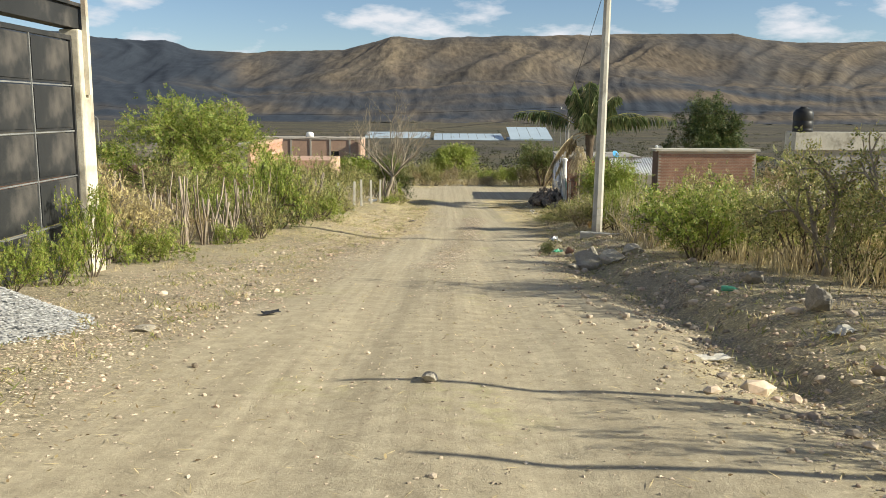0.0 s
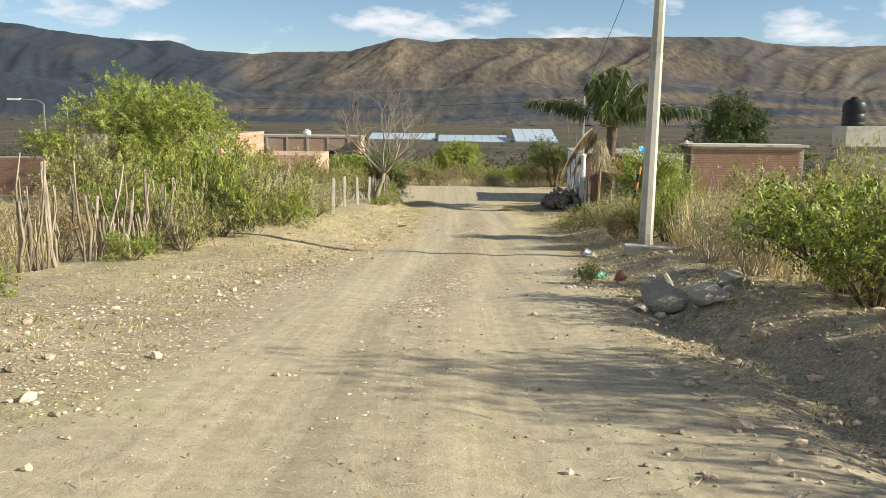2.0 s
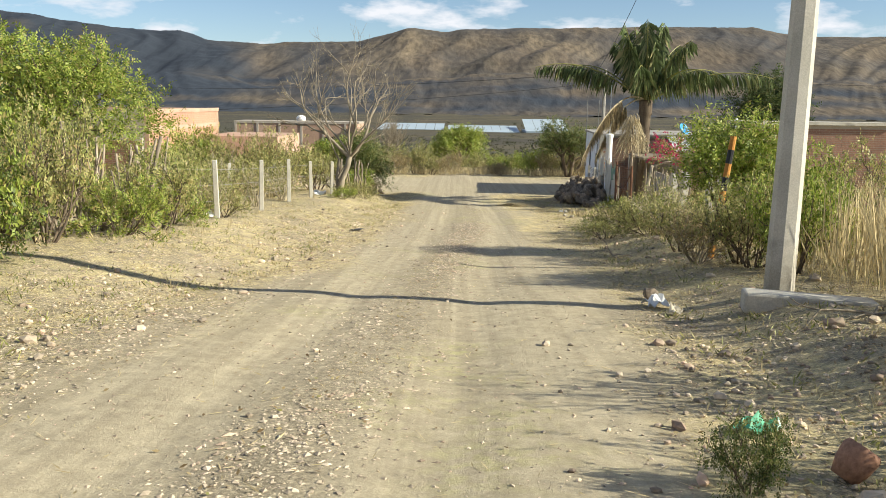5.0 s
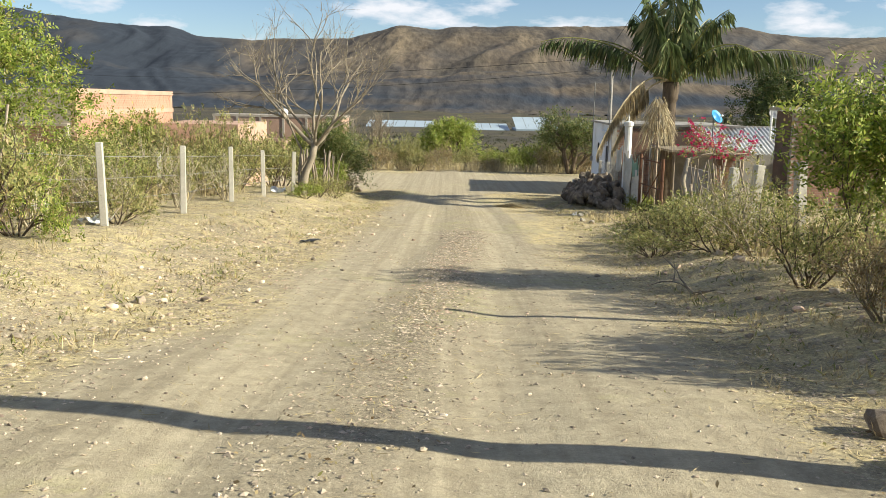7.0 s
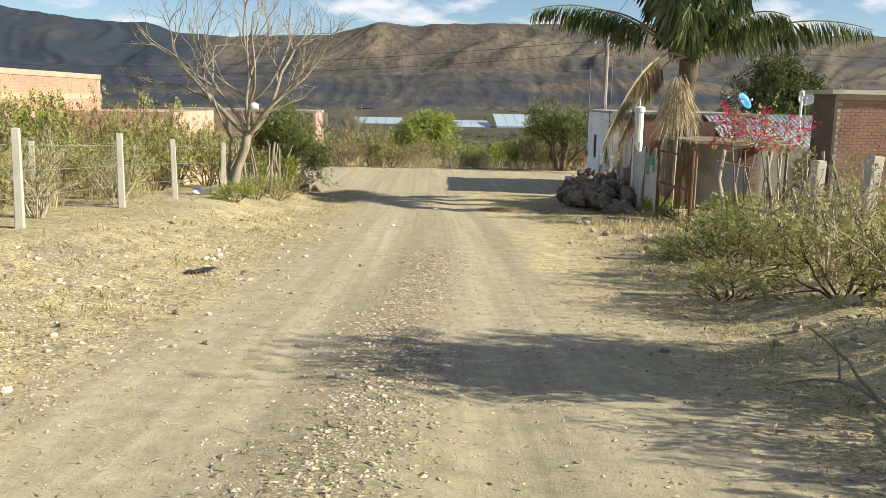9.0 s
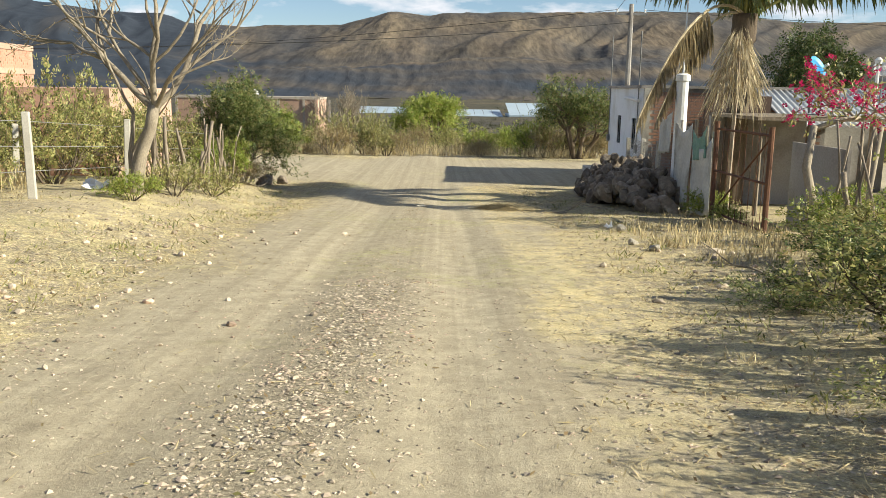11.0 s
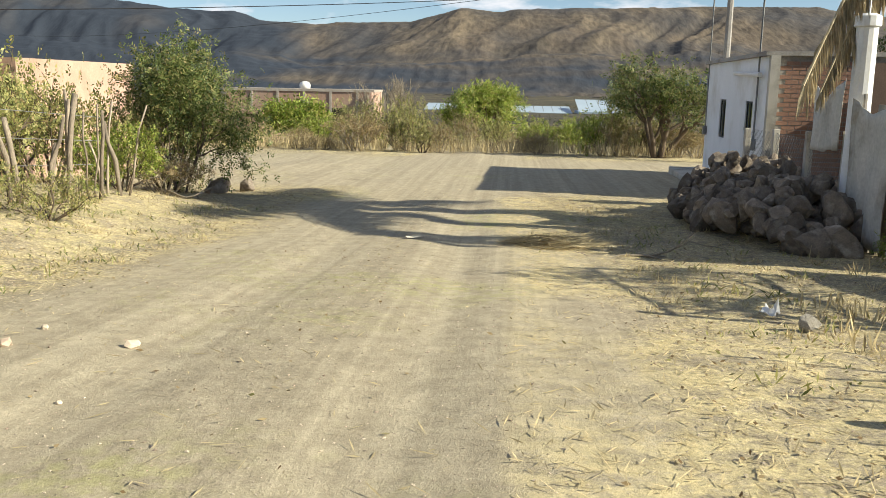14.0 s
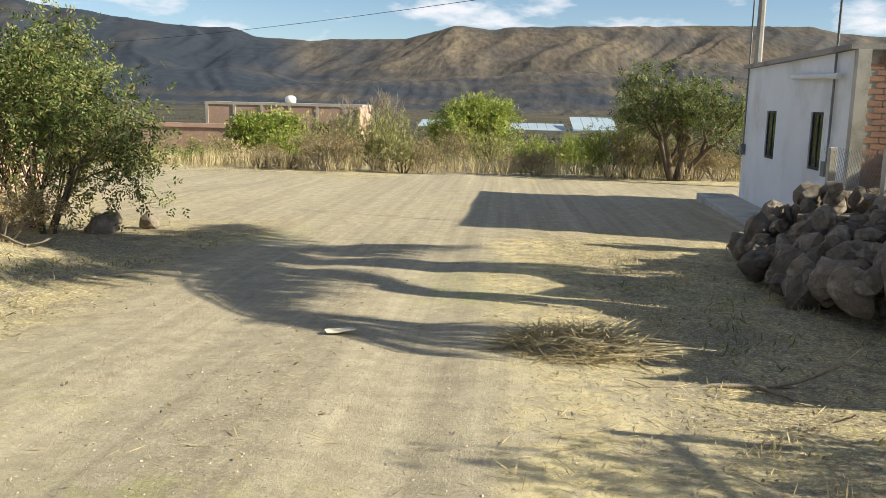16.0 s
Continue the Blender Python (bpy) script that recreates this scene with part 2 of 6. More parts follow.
# ---------- mesh helpers ----------
class Build:
    """Gathers corners and faces of one mesh."""

    def __init__(self):
        self.v, self.f = [], []

    def add(self, verts, faces):
        k = len(self.v)
        self.v.extend(tuple(p) for p in verts)
        self.f.extend(tuple(i + k for i in q) for q in faces)

    def box(self, x0, x1, y0, y1, z0, z1, m=None, taper=0.0):
        p = [Vector((x, y, z)) for z in (z0, z1) for x, y in ((x0, y0), (x1, y0), (x1, y1), (x0, y1))]
        if taper:
            cx, cy = (x0 + x1) / 2, (y0 + y1) / 2
            for q in p[4:]:
                q.x, q.y = cx + (q.x - cx) * (1 - taper), cy + (q.y - cy) * (1 - taper)
        if m is not None:
            p = [m @ q for q in p]
        self.add(p, [(3, 2, 1, 0), (4, 5, 6, 7), (0, 1, 5, 4), (1, 2, 6, 5), (2, 3, 7, 6), (3, 0, 4, 7)])

    def tube(self, pts, radii, n=6, cap=True):
        k = len(self.v)
        pts = [Vector(p) for p in pts]
        for i, p in enumerate(pts):
            d = (pts[min(i + 1, len(pts) - 1)] - pts[max(i - 1, 0)]).normalized()
            a = d.cross(Vector((0.31, 0.95, 0.05))).normalized()
            if a.length < 0.5:
                a = Vector((1, 0, 0))
            b = d.cross(a)
            for j in range(n):
                w = 2 * math.pi * j / n
                self.v.append(tuple(p + (a * math.cos(w) + b * math.sin(w)) * radii[i]))
        for i in range(len(pts) - 1):
            for j in range(n):
                j2 = (j + 1) % n
                self.f.append((k + i * n + j, k + i * n + j2, k + (i + 1) * n + j2, k + (i + 1) * n + j))
        if cap:
            self.f.append(tuple(k + j for j in reversed(range(n))))
            self.f.append(tuple(k + (len(pts) - 1) * n + j for j in range(n)))

    def lathe(self, rings, n=16, m=None):
        """rings: (radius, height) from below."""
        k = len(self.v)
        for r, z in rings:
            for j in range(n):
                w = 2 * math.pi * j / n
                p = Vector((r * math.cos(w), r * math.sin(w), z))
                self.v.append(tuple(m @ p if m is not None else p))
        for i in range(len(rings) - 1):
            for j in range(n):
                j2 = (j + 1) % n
                self.f.append((k + i * n + j, k + i * n + j2, k + (i + 1) * n + j2, k + (i + 1) * n + j))
        self.f.append(tuple(k + j for j in reversed(range(n))))
        self.f.append(tuple(k + (len(rings) - 1) * n + j for j in range(n)))

    def leaf(self, p, d, side, length, width):
        """A pointed leaf, folded along its middle."""
        a, c = p + d * length * 0.45 + side * width * 0.5, p + d * length * 0.45 - side * width * 0.5
        self.add((p, a, p + d * length, c), ((0, 1, 2), (0, 2, 3)))

    def stone(self, p, r, rng, flat=0.7):
        """A lump of rock with 20 faces."""
        t = 1.618
        base = [(-1, t, 0), (1, t, 0), (-1, -t, 0), (1, -t, 0), (0, -1, t), (0, 1, t), (0, -1, -t), (0, 1, -t), (t, 0, -1), (t, 0, 1), (-t, 0, -1), (-t, 0, 1)]
        fs = [(0, 11, 5), (0, 5, 1), (0, 1, 7), (0, 7, 10), (0, 10, 11), (1, 5, 9), (5, 11, 4), (11, 10, 2), (10, 7, 6), (7, 1, 8), (3, 9, 4), (3, 4, 2), (3, 2, 6), (3, 6, 8), (3, 8, 9), (4, 9, 5), (2, 4, 11), (6, 2, 10), (8, 6, 7), (9, 8, 1)]
        q = Euler((rng.uniform(0, 6), rng.uniform(0, 6), rng.uniform(0, 6))).to_matrix()
        sx, sy, sz = rng.uniform(0.75, 1.25), rng.uniform(0.65, 1.0), rng.uniform(0.75, 1.0) * flat
        w = rng.uniform(0, 6.3)
        out = []
        for b in base:
            v = (q @ Vector(b)).normalized() * rng.uniform(0.75, 1.15) * r
            x, y = v.x * sx, v.y * sy
            out.append((p[0] + x * math.cos(w) - y * math.sin(w), p[1] + x * math.sin(w) + y * math.cos(w), p[2] + v.z * sz))
        self.add(out, fs)

    def pebble(self, p, r, rng):
        """A small six-cornered stone."""
        w = rng.uniform(0, 6.283)
        c, q = math.cos(w), math.sin(w)
        a, e, h = r * rng.uniform(0.8, 1.4), r * rng.uniform(0.6, 1.0), r * rng.uniform(0.2, 0.45)
        x, y, z = p
        k = [rng.uniform(0.7, 1.2) for _ in range(4)]
        self.add(((x + a * c * k[0], y + a * q * k[0], z), (x - e * q * k[1], y + e * c * k[1], z), (x - a * c * k[2], y - a * q * k[2], z), (x + e * q * k[3], y - e * c * k[3], z),
                  (x + rng.uniform(-0.4, 0.4) * r, y + rng.uniform(-0.4, 0.4) * r, z + h), (x, y, z - h)),
                 ((0, 1, 4), (1, 2, 4), (2, 3, 4), (3, 0, 4), (1, 0, 5), (2, 1, 5), (3, 2, 5), (0, 3, 5)))

    def mesh(self, name, material, smooth=False):
        me = bpy.data.meshes.new(name)
        me.from_pydata(self.v, [], self.f)
        me.materials.append(material)
        if smooth:
            me.polygons.foreach_set("use_smooth", [True] * len(me.polygons))
        me.update()
        return me


def part(name, b, material, parent=None, label="", smooth=False, bevel=0.0):
    """One mesh object of what b holds, under parent."""
    ob = new(name, b.mesh(name, material, smooth))
    if parent is not None:
        ob.parent = parent
        ob.matrix_parent_inverse = parent.matrix_basis.inverted()
    if label:
        ob["label"] = label
    if bevel:
        m = ob.modifiers.new("bevel", "BEVEL")
        m.width, m.segments, m.limit_method = bevel, 2, "ANGLE"
    return ob


def thing(name, at, label, category, group="", kind="", turn=0.0):
    ob = new(name)
    ob.empty_display_size = 0.2
    ob.matrix_basis = pose(*at, 0, 0, turn)
    return tagged(ob, label, category, group, kind)


# ---------- the lie of the land ----------
ALONG = [-400, -60, -20, 0, 4, 11.7, 15.5, 23.3, 29.8, 37.4, 43.1, 51.3, 58, 67.5, 76, 84, 100, 130, 190, 400, 900, 2000, 5200]
FALL = [20, 5, 2, 0, -0.45, -1.2, -1.57, -2.37, -2.95, -3.63, -4.06, -4.5, -4.98, -5.38, -5.55, -5.75, -6.6, -8.4, -11.8, -18, -28, -20, -10]
MID_Y = [-60, 0, 20, 32, 45, 54, 62, 90]
MID_X = [0.0, -0.2, 0.1, 0.9, 1.7, 1.9, 1.5, 1.5]


def step(v, a, b):
    t = min(1.0, max(0.0, (v - a) / (b - a)))
    return t * t * (3 - 2 * t)


def mid(y):
    return float(np.interp(y, MID_Y, MID_X))


def ground_z(x, y):
    """Height of the ground: the road's fall, its verges, the ditch beside it and the field banks."""
    z = float(np.interp(y, ALONG, FALL))
    if y > 140 or y < -30 or abs(x) > 90:
        return z + noise.noise((x * 0.02, y * 0.02, 3)) * 1.2 * step(abs(x) + abs(y), 60, 250)
    d = x - mid(y)
    street = step(y, 64, 68) * (1 - step(y, 79, 84))
    verge = 1 - street
    left = step(-d, 2.8, 6.2) * (0.1 + 0.40 * step(y, 27, 34)) * (1 - step(y, 60, 65))
    right = step(d, 3.2, 4.6) * 0.28 * (1 - step(y, 38, 46))
    z += (left + right) * verge
    w = 0.35 * noise.noise((0.3, y * 0.45, 5))
    z += step(d + w, 2.5, 3.2) * (1 - step(d + w, 3.45, 3.75)) * -0.15 * step(y, 4, 8) * (1 - step(y, 19, 22))
    z += -0.035 * math.exp(-((abs(d) - 0.85) / 0.35) ** 2) * verge
    z += 0.05 * noise.noise((x * 0.35, y * 0.35, 1)) + 0.02 * noise.noise((x * 1.6, y * 1.6, 2)) * (0.35 + step(abs(d), 1.6, 3.0))
    return z


def spread(pieces):
    out = []
    for a, b, s in pieces:
        out.extend(np.arange(a, b, s).tolist())
    return out


def cover(x, y):
    """How far a place is wheel-worn, strawy and stony."""
    if y > 140 or y < -30 or abs(x) > 60:
        return 0.0, 0.04, 0.0
    d = x - mid(y)
    n1, n2 = noise.noise((x * 0.5, y * 0.22, 7)), noise.noise((x * 0.9, y * 0.5, 11))
    half = 2.4 + n1 * 0.8
    street = step(y, 65, 69) * (1 - step(y, 80, 83))
    edge = max(1 - step(abs(d), half - 0.5, half + 0.7), street)
    crown = math.exp(-((d + 0.05) / 0.38) ** 2) * step(y, 8, 30) * (1 - 0.75 * step(y, 43, 50)) * (1 - street)
    s = (1 - edge) * (0.45 + n2 * 1.1 + 0.5 * step(y, 24, 34)) * (0.3 + 0.7 * step(y, 16, 28))
    if d > 2.2 and y < 30:
        s += (0.45 + n2 * 1.2) * (1 - edge)
    s += math.exp(-((d + 3.0 + n1) / 0.55) ** 2) * (0.55 + n2 * 1.5) * step(y, 26, 34) * (1 - street)
    if d > 1.4 and 44 < y < 66:
        s += (0.8 + n2 * 1.4) * step(d, 1.1, 1.9) * (1 - street)
    stony = (1 - edge) * (0.85 + n1) + crown * (0.75 + n2) * 1.1
    return edge * (1 - 0.55 * crown), min(1.0, max(0.0, s)), min(1.0, max(0.0, stony))


def make_ground():
    xs = spread([(-4600, -1000, 300), (-1000, -200, 100), (-200, -60, 14), (-60, -22, 3), (-22, -9, 0.8), (-9, 10, 0.16), (10, 24, 0.8), (24, 60, 3), (60, 200, 14), (200, 1000, 100), (1000, 4700, 300)])
    ys = spread([(-400, -60, 60), (-60, -10, 6), (-10, 2, 1), (2, 72, 0.18), (72, 90, 0.4), (90, 140, 2.5), (140, 400, 15), (400, 1000, 60), (1000, 4700, 250)])
    v = [(x, y, ground_z(x, y)) for y in ys for x in xs]
    w = len(xs)
    f = [(j * w + i, j * w + i + 1, (j + 1) * w + i + 1, (j + 1) * w + i) for j in range(len(ys) - 1) for i in range(w - 1)]
    b = Build()
    b.v, b.f = v, f
    me = b.mesh("ground", ground_material(), True)
    # how far a place is wheel-worn, strawy or stony
    worn, straw, stony = zip(*(cover(x, y) for x, y, z in v))
    for key, vals in (("worn", worn), ("straw", straw), ("stony", stony)):
        me.attributes.new(key, "FLOAT", "POINT").data.foreach_set("value", vals)
    return tagged(new("ground", me), "pale dusty ground with dirt road, dry verges and distant fields", "ground", kind="structure")


def ground_material():
    m = bpy.data.materials.new("dirt_ground")
    m.use_nodes = True
    n, l = m.node_tree.nodes, m.node_tree.links
    b = n["Principled BSDF"]
    b.inputs["Roughness"].default_value, b.inputs["Specular IOR Level"].default_value = 0.95, 0.15
    tc = n.new("ShaderNodeTexCoord")

    def noisy(s, detail=6, r=0.6, stretch=None, kind="ShaderNodeTexNoise"):
        t = n.new(kind)
        t.inputs["Scale"].default_value = s
        if kind == "ShaderNodeTexNoise":
            t.inputs["Detail"].default_value, t.inputs["Roughness"].default_value = detail, r
        src = tc.outputs["Object"]
        if stretch:
            mp = n.new("ShaderNodeMapping")
            mp.inputs["Scale"].default_value = stretch
            l.new(src, mp.inputs["Vector"])
            src = mp.outputs["Vector"]
        l.new(src, t.inputs["Vector"])
        return t.outputs["Fac"] if kind == "ShaderNodeTexNoise" else t.outputs["Distance"]

    def rng(src, lo, hi, a=0.0, c=1.0):
        r = n.new("ShaderNodeMapRange")
        for k, q in (("From Min", lo), ("From Max", hi), ("To Min", a), ("To Max", c)):
            r.inputs[k].default_value = q
        l.new(src, r.inputs["Value"])
        return r.outputs["Result"]

    def mix(fac, a, c, kind="MIX"):
        x = n.new("ShaderNodeMixRGB")
        x.blend_type = kind
        if isinstance(fac, float):
            x.inputs[0].default_value = fac
        else:
            l.new(fac, x.inputs[0])
        for i, q in ((1, a), (2, c)):
            if isinstance(q, tuple):
                x.inputs[i].default_value = (*q, 1)
            else:
                l.new(q, x.inputs[i])
        return x.outputs["Color"]

    def attr(name):
        a = n.new("ShaderNodeAttribute")
        a.attribute_name = name
        return a.outputs["Fac"]

    def times(a, c):
        x = n.new("ShaderNodeMath")
        x.operation = "MULTIPLY"
        l.new(a, x.inputs[0]), l.new(c, x.inputs[1])
        return x.outputs[0]

    fine, mid_n = noisy(45, 6, 0.75), noisy(5.0, 8, 0.7)
    field = mix(rng(noisy(1.0, 6, 0.6, (0.005, 0.02, 1)), 0.42, 0.58), (0.10, 0.08, 0.052), (0.045, 0.047, 0.034))
    field = mix(rng(noisy(1.0, 3, 0.5, (0.003, 0.009, 1)), 0.5, 0.6), field, (0.05, 0.046, 0.04))
    dirt = mix(rng(noisy(0.7), 0.35, 0.65), (0.43, 0.362, 0.25), (0.345, 0.288, 0.2))
    road = mix(rng(noisy(1.0, 6, 0.6, (4.5, 0.06, 1)), 0.38, 0.62), (0.45, 0.385, 0.268), (0.375, 0.318, 0.22))
    sy = n.new("ShaderNodeSeparateXYZ")
    l.new(tc.outputs["Object"], sy.inputs[0])
    base = mix(rng(sy.outputs["Y"], 95, 130), dirt, field)
    base = mix(attr("worn"), base, road)
    strawy = times(attr("straw"), rng(noisy(3.2, 9, 0.8), 0.42, 0.55))
    base = mix(strawy, base, (0.66, 0.55, 0.30))
    green = times(rng(noisy(0.28, 4), 0.56, 0.70), rng(noisy(7, 6), 0.42, 0.6))
    base = mix(times(green, rng(sy.outputs["Y"], 90, 60)), base, (0.40, 0.375, 0.17))
    rocks = rng(noisy(22, kind="ShaderNodeTexVoronoi"), 0.0, 0.55, 1.4, 0.62)
    stones = mix(1.0, base, rocks, "MULTIPLY")
    base = mix(attr("stony"), base, stones)
    specks = noisy(75, 3, 0.8)
    base = mix(times(rng(specks, 0.56, 0.66), rng(attr("stony"), 0.0, 0.8, 0.25, 1.0)), base, (0.66, 0.57, 0.40))
    base = mix(times(rng(noisy(58, 3, 0.8), 0.43, 0.34), rng(attr("stony"), 0.0, 0.8, 0.15, 0.9)), base, (0.17, 0.14, 0.10))
    coarse = mix(1.0, base, rng(fine, 0.28, 0.72, 0.55, 1.35), "MULTIPLY")
    smooth = mix(1.0, base, rng(fine, 0.28, 0.72, 0.84, 1.13), "MULTIPLY")
    base = mix(attr("worn"), coarse, smooth)
    base = mix(1.0, base, rng(noisy(1.0, 3, 0.5, (16, 0.05, 1)), 0.3, 0.7, 0.93, 1.06), "MULTIPLY")
    base = mix(1.0, base, rng(mid_n, 0.28, 0.72, 0.74, 1.2), "MULTIPLY")
    l.new(base, b.inputs["Base Color"])
    bp = n.new("ShaderNodeBump")
    bp.inputs["Strength"].default_value, bp.inputs["Distance"].default_value = 0.55, 0.014
    l.new(fine, bp.inputs["Height"])
    bp2 = n.new("ShaderNodeBump")
    bp2.inputs["Strength"].default_value, bp2.inputs["Distance"].default_value = 0.5, 0.025
    l.new(mid_n, bp2.inputs["Height"])
    l.new(bp.outputs["Normal"], bp2.inputs["Normal"])
    l.new(bp2.outputs["Normal"], b.inputs["Normal"])
    return m


make_ground()

# ---------- mountains ----------
# crest: sideways run per metre ahead, and rise per metre ahead
CREST_T = [-1.1, -0.75, -0.56, -0.51, -0.44, -0.398, -0.34, -0.315, -0.285, -0.245, -0.221, -0.196, -0.157, -0.115, -0.058, -0.017, 0.003, 0.073, 0.136, 0.2, 0.276, 0.327, 0.353, 0.392, 0.498, 0.75, 1.1]
CREST_H = [0.07, 0.098, 0.103, 0.0955, 0.0865, 0.0805, 0.077, 0.0775, 0.067, 0.064, 0.062, 0.066, 0.0665, 0.067, 0.0815, 0.0785, 0.0815, 0.084, 0.0835, 0.0865, 0.087, 0.088, 0.082, 0.0785, 0.079, 0.07, 0.06]


def make_mountains():
    b = Build()
    ts = np.linspace(-1.1, 1.1, 640)
    us = np.linspace(0, 1, 120)
    shade_and_scrub = []
    crest = np.interp(ts, CREST_T, CREST_H)
    for u in us:
        foot, face = step(u, 0.03, 0.42), step(u, 0.40, 1.02)
        main = step(u, 0.25, 0.65) * (1 - u ** 9)
        for t, ridge in zip(ts, crest):
            dist = 1700 + 2700 * u
            x = t * dist
            q = t + 0.04 * (1 - u) + 0.07 * noise.noise((t * 5, u * 3.0, 8))
            spur = 1 - abs(noise.noise((q * 8.5, u * 0.5 + 5, 1))) * 2.4
            spur2 = 1 - abs(noise.noise((q * 23, u * 1.6, 4))) * 2.2
            spur3 = 1 - abs(noise.noise((q * 55, u * 4.5, 3))) * 2.2
            h = 0.09 * u + 0.24 * foot + 0.67 * face
            h += ((0.075 - 0.035 * step(t, 0.0, 0.25)) * (spur - 0.45) + 0.045 * (spur2 - 0.45)) * main + 0.022 * (spur3 - 0.4) * (0.3 + 0.7 * u) * (1 - u ** 9)
            h += 0.10 * noise.noise((t * 7 + 3, u * 6, 15)) * foot * (1 - face)
            wide = ridge * 4400
            b.v.append((x, dist, -24 + h * wide + 25 * u + 4 * noise.noise((x * 0.012, dist * 0.012, 2)) + 2.5 * noise.noise((x * 0.04, dist * 0.02, 6))))
            # mask paints cloud shadow on the left slopes and the foot, plus random scrub
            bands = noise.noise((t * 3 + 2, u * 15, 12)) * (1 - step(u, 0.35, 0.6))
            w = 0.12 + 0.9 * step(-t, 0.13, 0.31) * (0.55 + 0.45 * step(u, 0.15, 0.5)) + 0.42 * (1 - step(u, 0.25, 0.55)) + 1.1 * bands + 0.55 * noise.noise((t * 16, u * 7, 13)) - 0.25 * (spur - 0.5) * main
            shade_and_scrub.append(min(1.0, max(0.0, w)))
    w = len(ts)
    b.f = [(j * w + i, j * w + i + 1, (j + 1) * w + i + 1, (j + 1) * w + i) for j in range(len(us) - 1) for i in range(w - 1)]
    m = mat("dry_scrub_slope", (0.120, 0.092, 0.064), (0.072, 0.061, 0.048), 0.008, 0.06, bump=0.5, dist=6, amount=0.55, c3=(0.17, 0.132, 0.088), scale3=0.004, stretch=(1, 0.2, 0.5))
    n, l = m.node_tree.nodes, m.node_tree.links
    bs = n["Principled BSDF"]
    src = bs.inputs["Base Color"].links[0].from_socket
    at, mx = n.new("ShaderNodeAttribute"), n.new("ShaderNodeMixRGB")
    at.attribute_name = "shade_and_scrub"
    # bluish dark colour stands in for cloud shadow and distance haze
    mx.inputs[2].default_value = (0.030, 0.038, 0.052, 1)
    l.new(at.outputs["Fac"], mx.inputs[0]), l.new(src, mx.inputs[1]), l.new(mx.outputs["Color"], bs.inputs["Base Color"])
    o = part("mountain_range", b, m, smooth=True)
    o.data.attributes.new("shade_and_scrub", "FLOAT", "POINT").data.foreach_set("value", shade_and_scrub)
    tagged(o, "long dry brown mountain range with scrub and gullies", "mountains", kind="structure")


make_mountains()

# ---------- plants ----------
def rand_dir(rng, up=0.0):
    v = Vector((rng.gauss(0, 1), rng.gauss(0, 1), rng.gauss(0, 1) + up))
    return v.normalized()


def grow(b, tips, p, d, length, r, depth, rng, bend=0.25, split=3, shrink=0.72, up=0.15, n=5, spread_=0.75):
    """A limb and all that branches from it; the points that carry leaves go to tips."""
    pts, radii = [p.copy()], [r]
    k = 4
    for i in range(k):
        d = (d + rand_dir(rng) * bend + Vector((0, 0, up * 0.4))).normalized()
        p = p + d * (length / k)
        pts.append(p.copy())
        radii.append(r * (1 - 0.45 * (i + 1) / k))
        if depth <= 1:
            tips.append((p.copy(), d.copy()))
    b.tube(pts, radii, max(3, n), cap=False)
    if depth <= 0:
        return
    for i in range(split):
        base = pts[rng.randint(2, k)] if i else pts[-1]
        nd = (d + rand_dir(rng, up) * spread_).normalized()
        grow(b, tips, base, nd, length * shrink * rng.uniform(0.8, 1.15), r * 0.55, depth - 1, rng, bend, split, shrink, up, n - 1, spread_)


def foliage(b, tips, rng, count, size, width, scatter, droop=0.0):
    """Leaves in feathered sprays round the tips."""
    for p, d in tips:
        left = count
        while left > 0:
            k = min(left, 6)
            left -= k
            o = p + Vector((rng.gauss(0, scatter), rng.gauss(0, scatter), rng.gauss(0, scatter * 0.8)))
            dd = (rand_dir(rng) + d * 0.7 - Vector((0, 0, droop))).normalized()
            side = dd.cross(rand_dir(rng)).normalized()
            up = side.cross(dd)
            run = size * 0.36 * k
            for i in range(k):
                ld = (dd * 0.6 + side * (1 if i % 2 else -1) + rand_dir(rng) * 0.35).normalized()
                s = size * rng.uniform(0.7, 1.3)
                b.leaf(o + dd * run * (i + 1) / k, ld, ld.cross(up + rand_dir(rng) * 0.4).normalized(), s, s * width)


def shrub_meshes(seed, height, spread_w, leaf_count, leaf_size, leaf_mat, bark_mat, stems=7, width=0.4, scatter=0.16, depth=2, lean=0.9):
    """Wood and leaves of a many-stemmed bush, fitted to a height and a width; its foot is at the origin."""
    rng = random.Random(seed)
    wood, tips, leaves = Build(), [], Build()
    for i in range(stems):
        w = 2 * math.pi * (i + rng.uniform(-0.3, 0.3)) / stems
        d = Vector((math.cos(w) * lean, math.sin(w) * lean, rng.uniform(0.6, 1.5))).normalized()
        grow(wood, tips, Vector((math.cos(w) * 0.12, math.sin(w) * 0.12, -0.08)), d, 0.9, 0.035, depth, rng, 0.3, 3, 0.75, 0.12, 5)
    foliage(leaves, tips, rng, leaf_count, leaf_size, width, scatter)
    zs = np.array([p[2] for p in leaves.v])
    xs = np.array([math.hypot(p[0], p[1]) for p in leaves.v])
    sz, sx = height / np.percentile(zs, 98), spread_w / 2 / np.percentile(xs, 95)

    def fit(p):
        return (p[0] * sx, p[1] * sx, p[2] * sz if p[2] > 0 else p[2])

    wood.v, leaves.v = [fit(p) for p in wood.v], [fit(p) for p in leaves.v]
    return wood.mesh("trunk", bark_mat, True), leaves.mesh("crown", leaf_mat)


